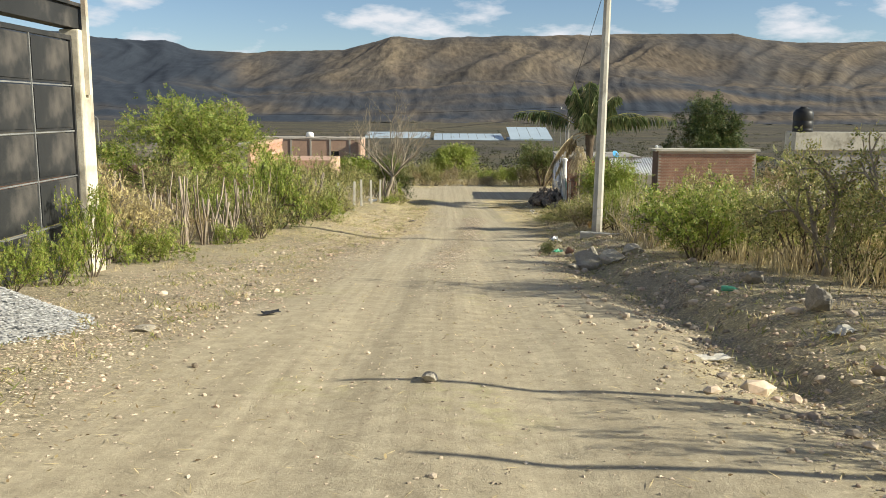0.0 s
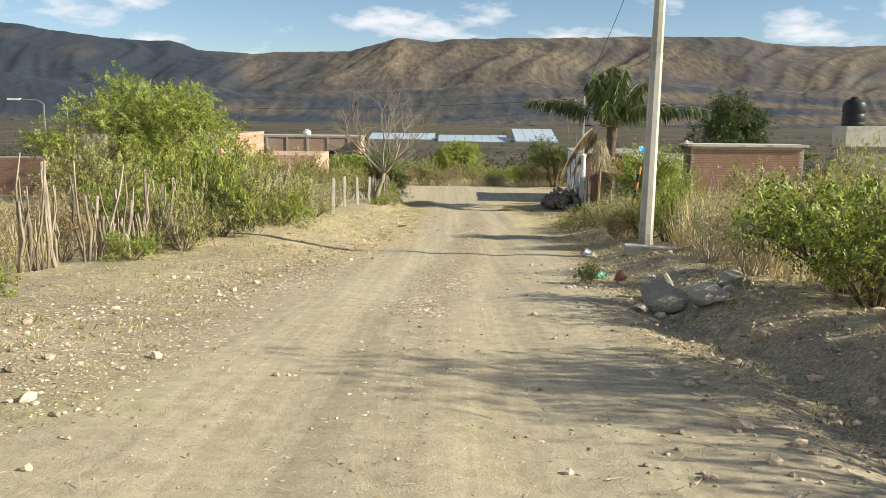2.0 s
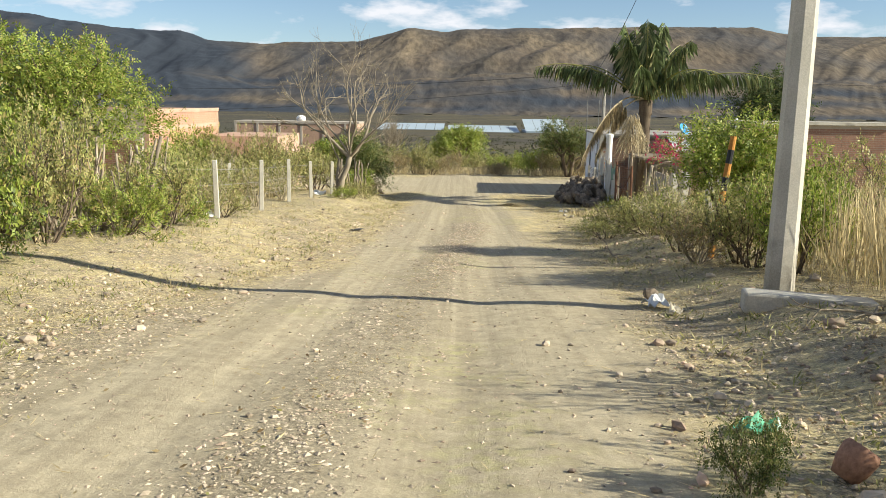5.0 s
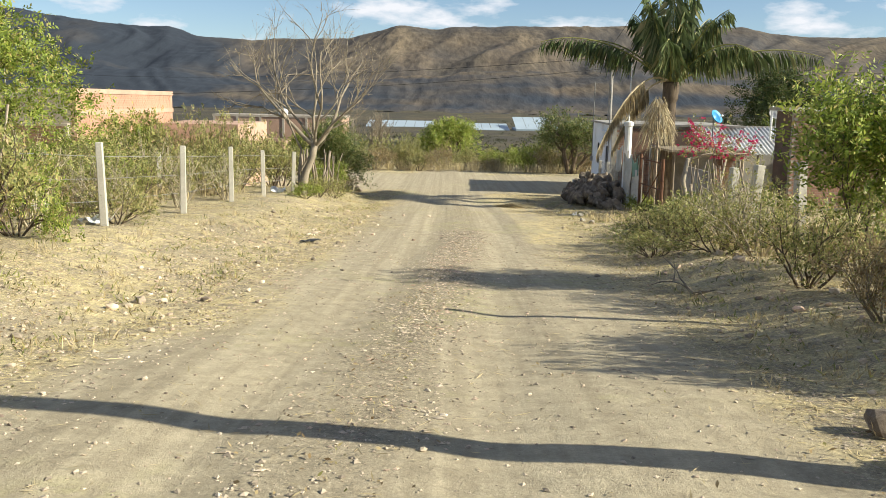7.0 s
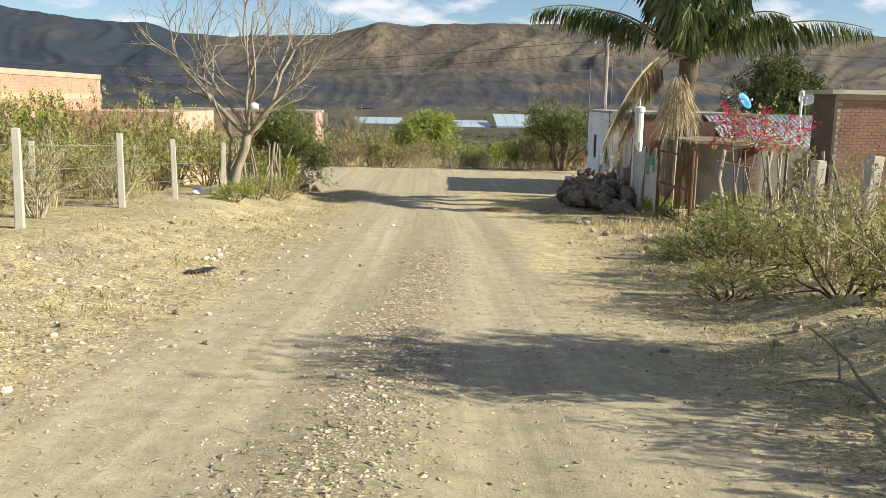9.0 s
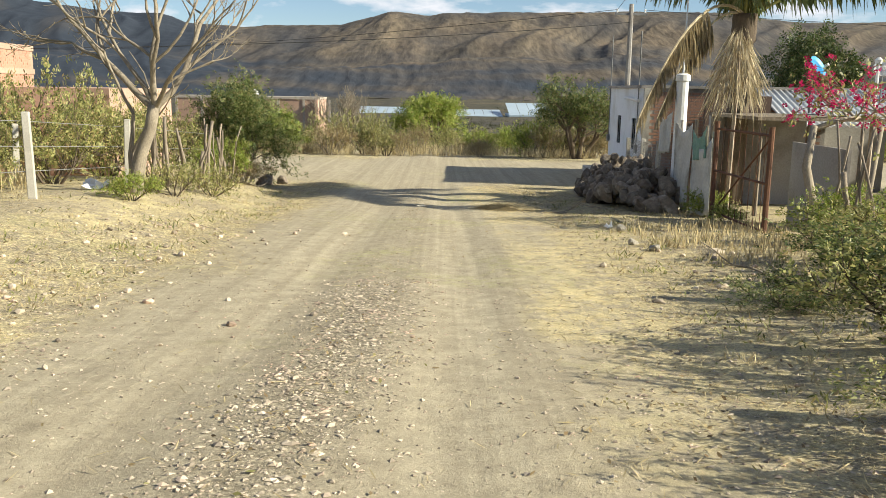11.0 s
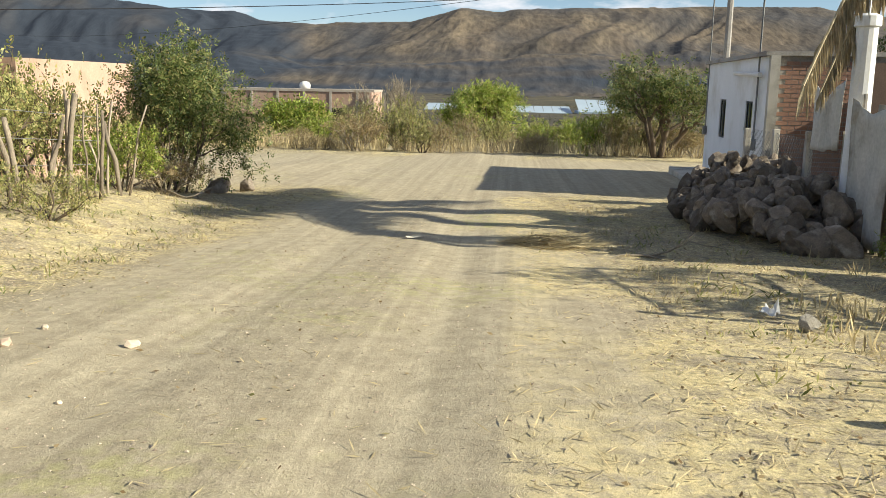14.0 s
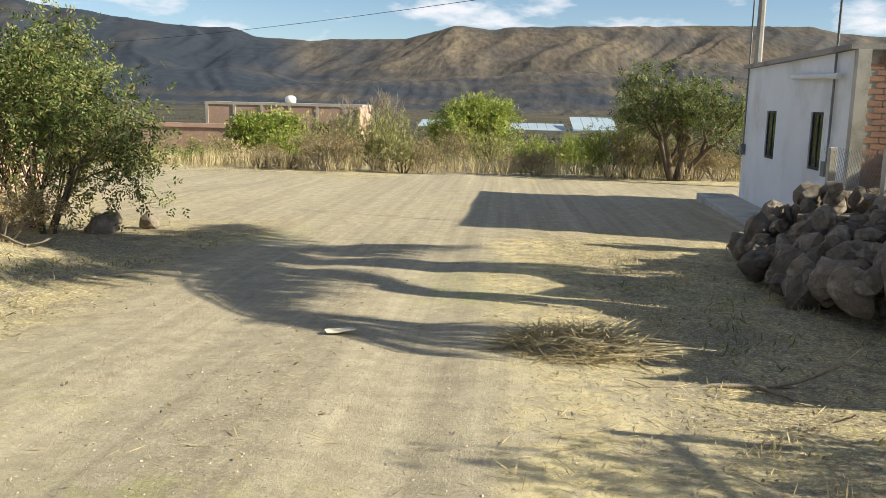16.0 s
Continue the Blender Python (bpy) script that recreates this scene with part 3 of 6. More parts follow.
def plant(name, meshes, at, label, category, group="", scale=(1, 1, 1), turn=0.0, names=("trunk", "crown")):
    ob = thing(name, at, label, category, group, turn=turn)
    for nm, me in zip(names, meshes):
        o = new(nm, me)
        o.parent = ob
        o.scale = scale
    return ob


SHRUB_GREEN = [shrub_meshes(20 + i, 1.6, 2.2, 18, 0.085, LEAF, BARK, 8, scatter=0.17, width=0.5) for i in range(3)]
SHRUB_OLIVE = [shrub_meshes(30 + i, 1.7, 2.2, 12, 0.075, LEAF_OLIVE, BARK, 8, scatter=0.18, width=0.5) for i in range(3)]
SHRUB_DRY = [shrub_meshes(40 + i, 1.4, 2.0, 9, 0.08, LEAF_DRY, PALE_BARK, 10, scatter=0.14) for i in range(2)]
SHRUB_DARK = [shrub_meshes(50 + i, 1.6, 2.2, 16, 0.085, LEAF_MID, BARK, 8, scatter=0.17, width=0.5) for i in range(2)]
TWIGGY = [shrub_meshes(60 + i, 1.7, 1.9, 3, 0.07, LEAF_OLIVE, TWIG, 12, scatter=0.12, lean=0.6) for i in range(2)]
KINDS = {"green": (SHRUB_GREEN, "bright green leafy thorn shrub on dry soil", "shrub"),
         "olive": (SHRUB_OLIVE, "sparse olive green roadside bush", "bush"),
         "dry": (SHRUB_DRY, "dry brown brush with withered leaves", "brush"),
         "dark": (SHRUB_DARK, "dense dark green bush", "bush"),
         "twiggy": (TWIGGY, "pale leafless twiggy bush with few leaves", "bush")}


def bush(kind, x, y, w, h, turn=0.0, dz=0.0):
    meshes, label, cat = KINDS[kind]
    i = int(abs(x * 7 + y * 3)) % len(meshes)
    return plant("bush" if cat != "brush" else "brush", meshes[i], (x, y, ground_z(x, y) + dz), label, cat, kind + " bushes", (w / 2.1, w / 2.1, h / 1.6), turn or (x * 53 + y * 31) % 360)


# ---------- gate and wall at the start ----------
def driveway_gate():
    x, y0, y1, z0, z1 = -6.75, 9.6, 15.95, -1.4, 2.8
    g = thing("metal_gate", (x, 12.5, z0), "tall black painted steel driveway gate with square panels", "gate")
    b = Build()
    for y in (y0, y1 - 0.06):
        b.box(x - 0.04, x + 0.04, y, y + 0.06, z0, z1)
    for z in (z0, z1 - 0.08):
        b.box(x - 0.04, x + 0.04, y0 + 0.06, y1 - 0.06, z, z + 0.08)
    part("gate_frame", b, BLACK_STEEL, g)
    cols, rows = 4, 5
    cw, rh = (y1 - y0 - 0.12) / cols, (z1 - z0 - 0.16) / rows
    pan = Build()
    pan.box(-0.02, 0.012, 0.03, cw - 0.03, 0.03, rh - 0.03)
    pan.box(0.012, 0.028, 0.07, cw - 0.07, 0.07, rh - 0.07)
    me = pan.mesh("panel", BLACK_STEEL)
    for i in range(cols):
        for j in range(rows):
            o = new("panel", me)
            o.parent = g
            o.location = Vector((x, y0 + 0.06 + i * cw, z0 + 0.08 + j * rh)) - g.location
    for i in range(1, cols):
        r = Build()
        r.box(x + 0.005, x + 0.035, y0 + 0.045 + i * cw, y0 + 0.075 + i * cw, z0 + 0.08, z1 - 0.08)
        part("rail", r, GREY_EDGE, g, "worn grey steel strip")
    for j in range(1, rows):
        for i in range(cols):
            r = Build()
            r.box(x + 0.005, x + 0.032, y0 + 0.08 + i * cw, y0 + 0.04 + (i + 1) * cw, z0 + 0.068 + j * rh, z0 + 0.092 + j * rh)
            part("rail", r, GREY_EDGE, g, "worn grey steel strip")
    b = Build()
    b.box(x - 0.2, x + 0.1, y0, y1 + 0.45, z1 + 0.14, z1 + 0.52)
    b.box(x - 0.24, x + 0.16, y0, y1 + 0.5, z1 + 0.52, z1 + 0.58)
    part("header_beam", b, BLACK_STEEL, g, "black sheet steel header over the gate")
    b = Build()
    b.box(x - 0.3, x + 0.02, y0, y1 + 0.1, z1 + 0.58, z1 + 1.6)
    tagged(part("wall_north", b, BRICK), "red brick wall above the gate", "wall", kind="structure")
    b = Build()
    b.box(x - 0.2, x + 0.16, y1 + 0.02, y1 + 0.55, z0 - 0.3, z1 + 0.12)
    b.box(x - 0.24, x + 0.2, y1 + 0.0, y1 + 0.6, z0 - 0.35, z0 + 0.05)
    c = part("gate_pillar", b, PALE_PAINT, bevel=0.03)
    tagged(c, "weathered cream painted concrete gate pillar", "pillar")
    b = Build()
    b.box(x + 0.165, x + 0.245, y1 + 0.18, y1 + 0.30, 1.75, 5.4)
    tagged(part("wooden_plank", b, PALE_PAINT), "pale wooden plank fixed up the gate pillar", "plank")
    b = Build()
    b.box(x - 0.4, x - 0.1, y0 - 30, y0 - 0.02, -1.5, 3.2)
    tagged(part("wall_west", b, PALE_PAINT), "plain rendered yard wall beside the gate", "wall", kind="structure")


driveway_gate()


# ---------- posts, poles and fences ----------
def power_pole(x, y, height, r0, r1, label, material, lean=(0, 0), n=8):
    z = ground_z(x, y)
    g = thing("power_pole", (x, y, z), label, "utility pole")
    b = Build()
    b.tube([(x, y, z - 0.3), (x + lean[0] * 0.5, y + lean[1] * 0.5, z + height / 2), (x + lean[0], y + lean[1], z + height)], [r0, (r0 + r1) / 2, r1], n)
    part("shaft", b, material, g)
    b = Build()
    b.box(x + lean[0] - 0.8, x + lean[0] + 0.8, y + lean[1] - 0.06, y + lean[1] + 0.06, z + height - 0.55, z + height - 0.43)
    part("crossarm", b, GREY_EDGE, g, "grey steel crossarm")
    for dx in (-0.7, 0.0, 0.7):
        b = Build()
        b.lathe([(0.03, 0), (0.05, 0.05), (0.03, 0.1), (0.055, 0.14), (0.02, 0.2)], 8, Matrix.Translation((x + lean[0] + dx, y + lean[1], z + height - 0.43)))
        part("insulator", b, WHITE_PLASTIC, g, "pale ceramic insulator")
    return g


power_pole(5.2, 29.0, 8.7, 0.18, 0.11, "tall pale concrete power pole on a small footing", CONCRETE, (0.12, 0))
power_pole(11.7, 82.0, 7.9, 0.16, 0.11, "greenish grey utility pole behind the white house", GREY_RENDER)
power_pole(-62, 150, 12.0, 0.16, 0.11, "far grey utility pole in the valley", GREY_RENDER)
power_pole(60.7, 84, 8.0, 0.16, 0.11, "grey utility pole along the cross street", GREY_RENDER)
b = Build()
b.box(-0.7, 0.7, -0.16, 0.16, -0.15, 0.09, pose(5.2, 28.1, ground_z(5.2, 28.1), 0, 2, -10))
tagged(part("concrete_slab", b, CONCRETE, bevel=0.03), "broken grey concrete slab at the foot of the pole", "slab")


def cable(a, c, sag, r=0.012, name="power_cable"):
    a, c = Vector(a), Vector(c)
    pts = [a.lerp(c, i / 24) - Vector((0, 0, 4 * sag * (i / 24) * (1 - i / 24))) for i in range(25)]
    b = Build()
    b.tube(pts, [r] * 25, 4)
    tagged(part(name, b, CABLE), "thin black overhead power cable", "cable", "overhead cables")


TOP1, TOP2 = (5.32, 29.0, ground_z(5.2, 29.0) + 8.45), (11.7, 82.0, 1.9)
cable((TOP1[0] - 0.7, TOP1[1], TOP1[2]), (4.2, -30, 9.5), 0.6)
cable((TOP1[0] + 0.7, TOP1[1], TOP1[2]), (6.5, -30, 9.5), 0.6)
cable((TOP2[0], TOP2[1], TOP2[2] - 0.6), (-13.05, 70.4, -0.9), 0.25)
cable((TOP2[0] - 0.7, TOP2[1], TOP2[2]), (TOP1[0], TOP1[1], TOP1[2] + 0.05), 0.7)
cable((TOP2[0] - 0.7, TOP2[1], TOP2[2]), (-62, 150, 2.4), 1.2)
cable((TOP2[0] + 0.7, TOP2[1], TOP2[2]), (60, 84, 2.0), 0.7)


def concrete_posts():
    first = None
    for x, y, h in [(-4.9, 40.6, 1.55), (-4.6, 44.3, 1.5), (-4.65, 48.8, 1.5), (-4.3, 51.3, 1.4), (-4.05, 54.9, 1.4), (-7.2, 50.5, 1.3), (-6.6, 55.5, 1.3)]:
        z = ground_z(x, y)
        if first is None:
            b = Build()
            b.box(-0.065, 0.065, -0.065, 0.065, -0.2, 1.5, taper=0.12)
            first = part("fence_post", b, CONCRETE, bevel=0.012)
            first.matrix_basis = pose(x, y, z, 0.5, -1, 8)
            tagged(first, "square pale concrete fence post with wire", "fence post", "concrete fence posts")
        else:
            o = copy_thing(first, pose(x, y, z, random.uniform(-2, 2), random.uniform(-2, 2), random.uniform(0, 30)))
            o.scale = (1, 1, h / 1.5)


concrete_posts()
for k, hh in enumerate((0.45, 0.85, 1.25)):
    b = Build()
    b.tube([(x - 0.07, y, ground_z(x, y) + hh) for x, y in ((-5.2, 37), (-4.9, 40.6), (-4.6, 44.3), (-4.65, 48.8), (-4.3, 51.3), (-4.05, 54.9), (-3.7, 60.5))], [0.006] * 7, 3)
    tagged(part("fence_wire", b, GREY_EDGE), "thin rusty barbed fence wire between posts", "wire", "fence wires")


def stick_mesh(rng, h, r):
    b = Build()
    pts, radii = [], []
    x = y = 0.0
    for i in range(5):
        pts.append((x, y, -0.1 + (h + 0.1) * i / 4))
        radii.append(r * rng.uniform(0.8, 1.15) * (1 - 0.08 * i))
        x += rng.gauss(0, 0.03) * h
        y += rng.gauss(0, 0.03) * h
    b.tube(pts, radii, 6)
    return b.mesh("stick", WOOD, True)


STICKS = [stick_mesh(random.Random(i), 1.5, r) for i, r in enumerate((0.022, 0.028, 0.035, 0.025, 0.045, 0.03, 0.02, 0.06))]


def stick_fence(run, step_m, hmin, hmax, seed, label, thick=0.12):
    rng = random.Random(seed)
    f = thing("stick_fence", (*run[0], ground_z(*run[0])), label, "fence")
    for (xa, ya), (xb, yb) in zip(run, run[1:]):
        n = max(1, int(math.hypot(xb - xa, yb - ya) / step_m))
        for i in range(n):
            t = (i + rng.uniform(0, 1)) / n
            if noise.noise(((ya + (yb - ya) * t) * 0.8, seed, 0)) < -0.16:
                continue
            x, y = xa + (xb - xa) * t + rng.gauss(0, 0.07), ya + (yb - ya) * t + rng.gauss(0, 0.05)
            me = STICKS[rng.choice((0, 1, 3, 5, 6, 0, 1, 2, 3, 6)) if rng.random() > thick else rng.choice((4, 7))]
            o = new("stick", me)
            o.parent = f
            m = pose(x, y, ground_z(x, y), rng.gauss(0, 8), rng.gauss(0, 6), rng.uniform(0, 360))
            m = m @ Matrix.Diagonal((1, 1, rng.uniform(hmin, hmax) / 1.5, 1))
            o.matrix_basis = f.matrix_basis.inverted() @ m


stick_fence([(-7.4, 18.2), (-7.2, 21), (-7.0, 25), (-6.4, 29), (-6.0, 33), (-5.5, 38)], 0.10, 0.7, 2.1, 5, "rough fence of weathered upright sticks and poles")
stick_fence([(-4.1, 56), (-3.5, 58.3), (-3.3, 60.6)], 0.22, 0.9, 1.7, 6, "uneven fence of crooked wooden sticks by the road", 0.3)


# ---------- stones ----------
def rock_mesh(seed, sub=2, surface=None):
    rng = random.Random(seed)
    bm = bmesh.new()
    bmesh.ops.create_icosphere(bm, subdivisions=sub, radius=1.0)
    off = rng.uniform(0, 100)
    cuts = [rand_dir(rng) for _ in range(9)]
    for v in bm.verts:
        p = v.co.copy()
        k = 1 + 0.42 * noise.noise(p * 0.9 + Vector((off, 0, 0))) + 0.14 * noise.noise(p * 2.6 + Vector((0, off, 0)))
        v.co = p * k
        for c in cuts:
            over = v.co.dot(c) - 0.58
            if over > 0:
                v.co -= c * over
    me = bpy.data.meshes.new("stone")
    bm.to_mesh(me)
    bm.free()
    me.materials.append(surface or STONE)
    return me


ROCKS = [rock_mesh(i) for i in range(7)]
BOULDERS = [rock_mesh(90 + i, 3, BOULDER) for i in range(7)]


def stone_pile():
    rng = random.Random(8)
    cx, cy = 7.65, 61.6
    g = thing("stone_pile", (cx, cy, ground_z(cx, cy)), "heap of dark rounded field stones beside the fence", "stone pile")
    for i in range(300):
        u, w = math.sqrt(rng.random()), rng.uniform(0, 6.283)
        ex, ey = 1.4 * u * math.cos(w), 3.7 * u * math.sin(w)
        top = 1.4 * max(0.05, (1 - (ex / 1.5) ** 2) * (1 - abs(ey / 3.8) ** 3) * (0.85 + 0.15 * math.sin(ey * 1.7)))
        r = rng.uniform(0.1, 0.27) * (1.1 if u > 0.6 else 0.9)
        x, y = cx + ex, cy + ey
        z = ground_z(x, y) + max(r * 0.55, top * rng.uniform(0.8, 1.0) - r * 0.4)
        o = new("stone", ROCKS[i % 7])
        o.parent = g
        m = pose(x, y, z, rng.uniform(0, 360), rng.uniform(0, 360), rng.uniform(0, 360)) @ Matrix.Diagonal((r * 1.15, r, r * 0.85, 1))
        o.matrix_basis = g.matrix_basis.inverted() @ m
    core = Build()
    for i in range(480):
        u, w = math.sqrt(rng.random()) * 0.85, rng.uniform(0, 6.283)
        x, y = cx + 1.4 * u * math.cos(w), cy + 3.1 * u * math.sin(w)
        core.stone((x, y, ground_z(x, y) + 1.05 * max(0.08, 1 - u ** 2) * rng.uniform(0.5, 0.95)), rng.uniform(0.10, 0.2), rng)
    tagged(part("rubble_core", core, STONE, g), kind="stuff")


stone_pile()


def boulder(x, y, sx, sy, sz, turn, i, label, lift=0.55, surface=None):
    o = new("boulder", (surface or BOULDERS)[i % 7])
    o.matrix_basis = pose(x, y, ground_z(x, y) + sz * lift, 4, -6, turn) @ Matrix.Diagonal((sx, sy, sz, 1))
    tagged(o, label, "boulder", "roadside boulders")


boulder(3.5, 19.95, 0.42, 0.34, 0.32, 30, 0, "large pale grey boulder at the road edge")
boulder(3.6, 20.75, 0.36, 0.30, 0.3, 80, 1, "brown boulder half buried by the road")
boulder(3.75, 19.1, 0.30, 0.24, 0.22, 10, 2, "grey boulder among weeds")
boulder(3.0, 19.6, 0.24, 0.16, 0.10, 60, 3, "dark flat stone in the ditch")
boulder(4.5, 20.3, 0.4, 0.25, 0.16, 20, 4, "flat grey stone on dry soil")
boulder(4.5, 12.3, 0.18, 0.14, 0.16, 20, 5, "pale stone on the bank")
boulder(4.3, 9.6, 0.18, 0.2, 0.2, 120, 6, "dark stone on the bank")
boulder(-3.3, 64.9, 0.36, 0.34, 0.28, 0, 1, "dark boulder under the corner bush", surface=ROCKS)
boulder(-2.9, 65.9, 0.24, 0.24, 0.18, 70, 3, "dark boulder at the street corner", surface=ROCKS)


# ---------- houses ----------
def brick_run(parent, p0, p1, z0, z1, material, bw=0.28, bh=0.085, gap=0.018, face=0.012, limit=300, normal=1.0, seed=1):
    """Courses of bricks proud of a wall's face from p0 to p1: single bricks first, the rest joined."""
    a, c = Vector((*p0, 0)), Vector((*p1, 0))
    d = c - a
    L = d.length
    d.normalize()
    nrm = Vector((d.y, -d.x, 0)) * normal
    rows, cols = int((z1 - z0) / (bh + gap)), int(L / (bw + gap)) + 1
    unit = Build()
    unit.box(0, bw, -0.02, face, 0, bh)
    me = unit.mesh("brick", material)
    rng = random.Random(seed)
    rest, made = Build(), 0
    turn = Matrix((( d.x, nrm.x, 0, 0), (d.y, nrm.y, 0, 0), (0, 0, 1, 0), (0, 0, 0, 1)))
    for j in range(rows):
        for i in range(cols):
            s = i * (bw + gap) - (bw / 2 if j % 2 else 0)
            if s < 0 or s + bw > L:
                continue
            q = a + d * s + Vector((0, 0, z0 + j * (bh + gap)))
            mm = Matrix.Translation(q + nrm * rng.uniform(-0.004, 0.006)) @ turn
            if made < limit:
                o = new("brick", me)
                o.parent = parent
                o.matrix_basis = parent.matrix_basis.inverted() @ mm
                made += 1
            else:
                rest.box(0, bw, -0.02, face, 0, bh, mm)
    if rest.v:
        tagged(part("brickwork", rest, material, parent), kind="stuff")


def white_house():
    m = pose(9.05, 66.6, -5.55, 0, 0, -3.2)
    z1, L, W, T = 3.55, 8.3, 6.0, 0.2
    g = thing("white_house", (9.05, 66.6, -5.55), "small white painted single storey house with flat roof", "house", turn=-3.2)
    wins = [(1.5, 2.3), (5.0, 5.9)]
    sill, head = 1.40, 2.5
    b = Build()
    b.box(0, T, 0, L, -0.3, sill, m)
    b.box(0, T, 0, L, head, z1, m)
    ys = [0.0, wins[0][0], wins[0][1], wins[1][0], wins[1][1], L]
    for a, c in ((0, 1), (2, 3), (4, 5)):
        b.box(0, T, ys[a], ys[c], sill, head, m)
    part("street_wall", b, WHITE_WALL, g)
    b = Build()
    b.box(T, W, 0, T, -0.3, z1, m)
    part("side_wall", b, GREY_RENDER, g, "bare dull brick side wall")
    p0, p1 = m @ Vector((T, 0, 0)), m @ Vector((W, 0, 0))
    brick_run(g, (p0.x, p0.y), (p1.x, p1.y), -5.4, -2.05, BRICK, limit=280)
    b = Build()
    b.box(T, W, L - T, L, -0.3, z1, m)
    part("side_wall", b, WHITE_WALL, g)
    b = Build()
    b.box(W - T, W, T, L - T, -0.3, z1, m)
    part("back_wall", b, WHITE_WALL, g)
    b = Build()
    b.box(-0.12, W + 0.1, -0.1, L + 0.1, z1 + 0.003, z1 + 0.1, m)
    part("roof", b, GREY_RENDER, g, "thin grey concrete roof slab")
    b = Build()
    b.box(-0.03, 0.18, -0.2, -0.003, -0.3, z1, m)
    part("corner_post", b, CONCRETE, g, "rough grey concrete corner column")
    for a, c in wins:
        w = part("window", _glass(m, a, c, sill, head), GLASS_DARK, g, "dark narrow window")
        b = Build()
        for p, q, r, s in ((a, a + 0.05, sill, head), (c - 0.05, c, sill, head), (a + 0.05, c - 0.05, sill, sill + 0.05), (a + 0.05, c - 0.05, head - 0.05, head), ((a + c) / 2 - 0.02, (a + c) / 2 + 0.02, sill + 0.05, head - 0.05)):
            b.box(0.03, 0.07, p, q, r, s, m)
        part("window_frame", b, BLACK_STEEL, w, "black steel frame")
    b = Build()
    b.tube([m @ Vector((-0.12, 0.4, z1 - 0.42)), m @ Vector((-0.12, 3.4, z1 - 0.35))], [0.055, 0.055], 10)
    part("gutter_pipe", b, WHITE_PLASTIC, g, "white plastic drain pipe")
    for y, h in ((0.9, 1.9), (8.0, 2.2)):
        b = Build()
        b.tube([m @ Vector((-0.05, y, 1.55)), m @ Vector((-0.05, y, z1 + h))], [0.022, 0.022], 6)
        c = part("conduit", b, GREY_EDGE, g, "grey steel service mast")
        b = Build()
        b.box(-0.12, -0.01, y - 0.1, y + 0.1, 1.35, 1.62, m)
        part("meter_box", b, GREY_EDGE, c, "grey meter box")
    b = Build()
    b.box(-1.0, -0.02, 0.2, L + 0.6, -0.4, 0.22, m)
    tagged(part("house_step", b, CONCRETE, bevel=0.03), "raised grey concrete pavement along the white house", "pavement", kind="structure")


def _glass(m, a, c, sill, head):
    b = Build()
    b.box(0.045, 0.055, a + 0.002, c - 0.002, sill + 0.002, head - 0.002, m)
    return b


white_house()


def pink_house():
    x, y0, y1, z0, z1 = -13.1, 58.8, 70.6, -5.4, -0.8
    g = thing("brick_house", (x, y0, z0), "unfinished pink brick house with pale concrete bands", "house")
    b = Build()
    b.box(x - 0.2, x, y0, y1, z0 - 1, z1)
    part("street_wall", b, PINK_RENDER, g)
    b = Build()
    b.box(x - 9, x - 0.2, y0, y0 + 0.2, z0 - 1, z1 - 0.02)
    part("front_wall", b, MORTAR, g)
    b = Build()
    b.box(x - 9, x - 0.2, y1 - 0.2, y1, z0 - 1, z1 - 0.02)
    part("back_wall", b, PINK_RENDER, g)
    b = Build()
    b.box(x - 9, x - 0.01, y0 + 0.2, y1 - 0.2, z1 - 0.4, z1 - 0.25)
    part("roof", b, GREY_RENDER, g)
    for z in (-2.9, -1.85, -1.0):
        b = Build()
        b.box(x + 0.002, x + 0.045, y0 - 0.03, y1 + 0.02, z, z + 0.2)
        part("concrete_band", b, PINK_RENDER, g, "pale concrete tie beam")
    for y in (y0, y0 + 4.3, y0 + 7.6, y1 - 0.25):
        b = Build()
        b.box(x + 0.002, x + 0.04, y, y + 0.25, z0, -2.9)
        part("concrete_column", b, PINK_RENDER, g, "pale concrete tie column")
    brick_run(g, (x, y0 + 0.02), (x, y1 - 0.02), -4.4, z1, PINK_BRICK, limit=290)
    b = Build()
    b.box(x - 22, x - 0.25, y0 - 0.24, y0 - 0.02, z0 - 1, -2.15)
    w = part("yard_wall", b, MORTAR)
    tagged(w, "long low red brick yard wall", "wall")
    brick_run(w, (x - 20, y0 - 0.24), (x - 0.25, y0 - 0.24), -4.4, -2.2, BRICK, limit=0)
    b = Build()
    b.box(-12.9, -8.7, 66.4, 73.0, -6.4, -2.3)
    tagged(part("outbuilding", b, PINK_RENDER), "low pink rendered outbuilding beside the brick house", "outbuilding")


pink_house()


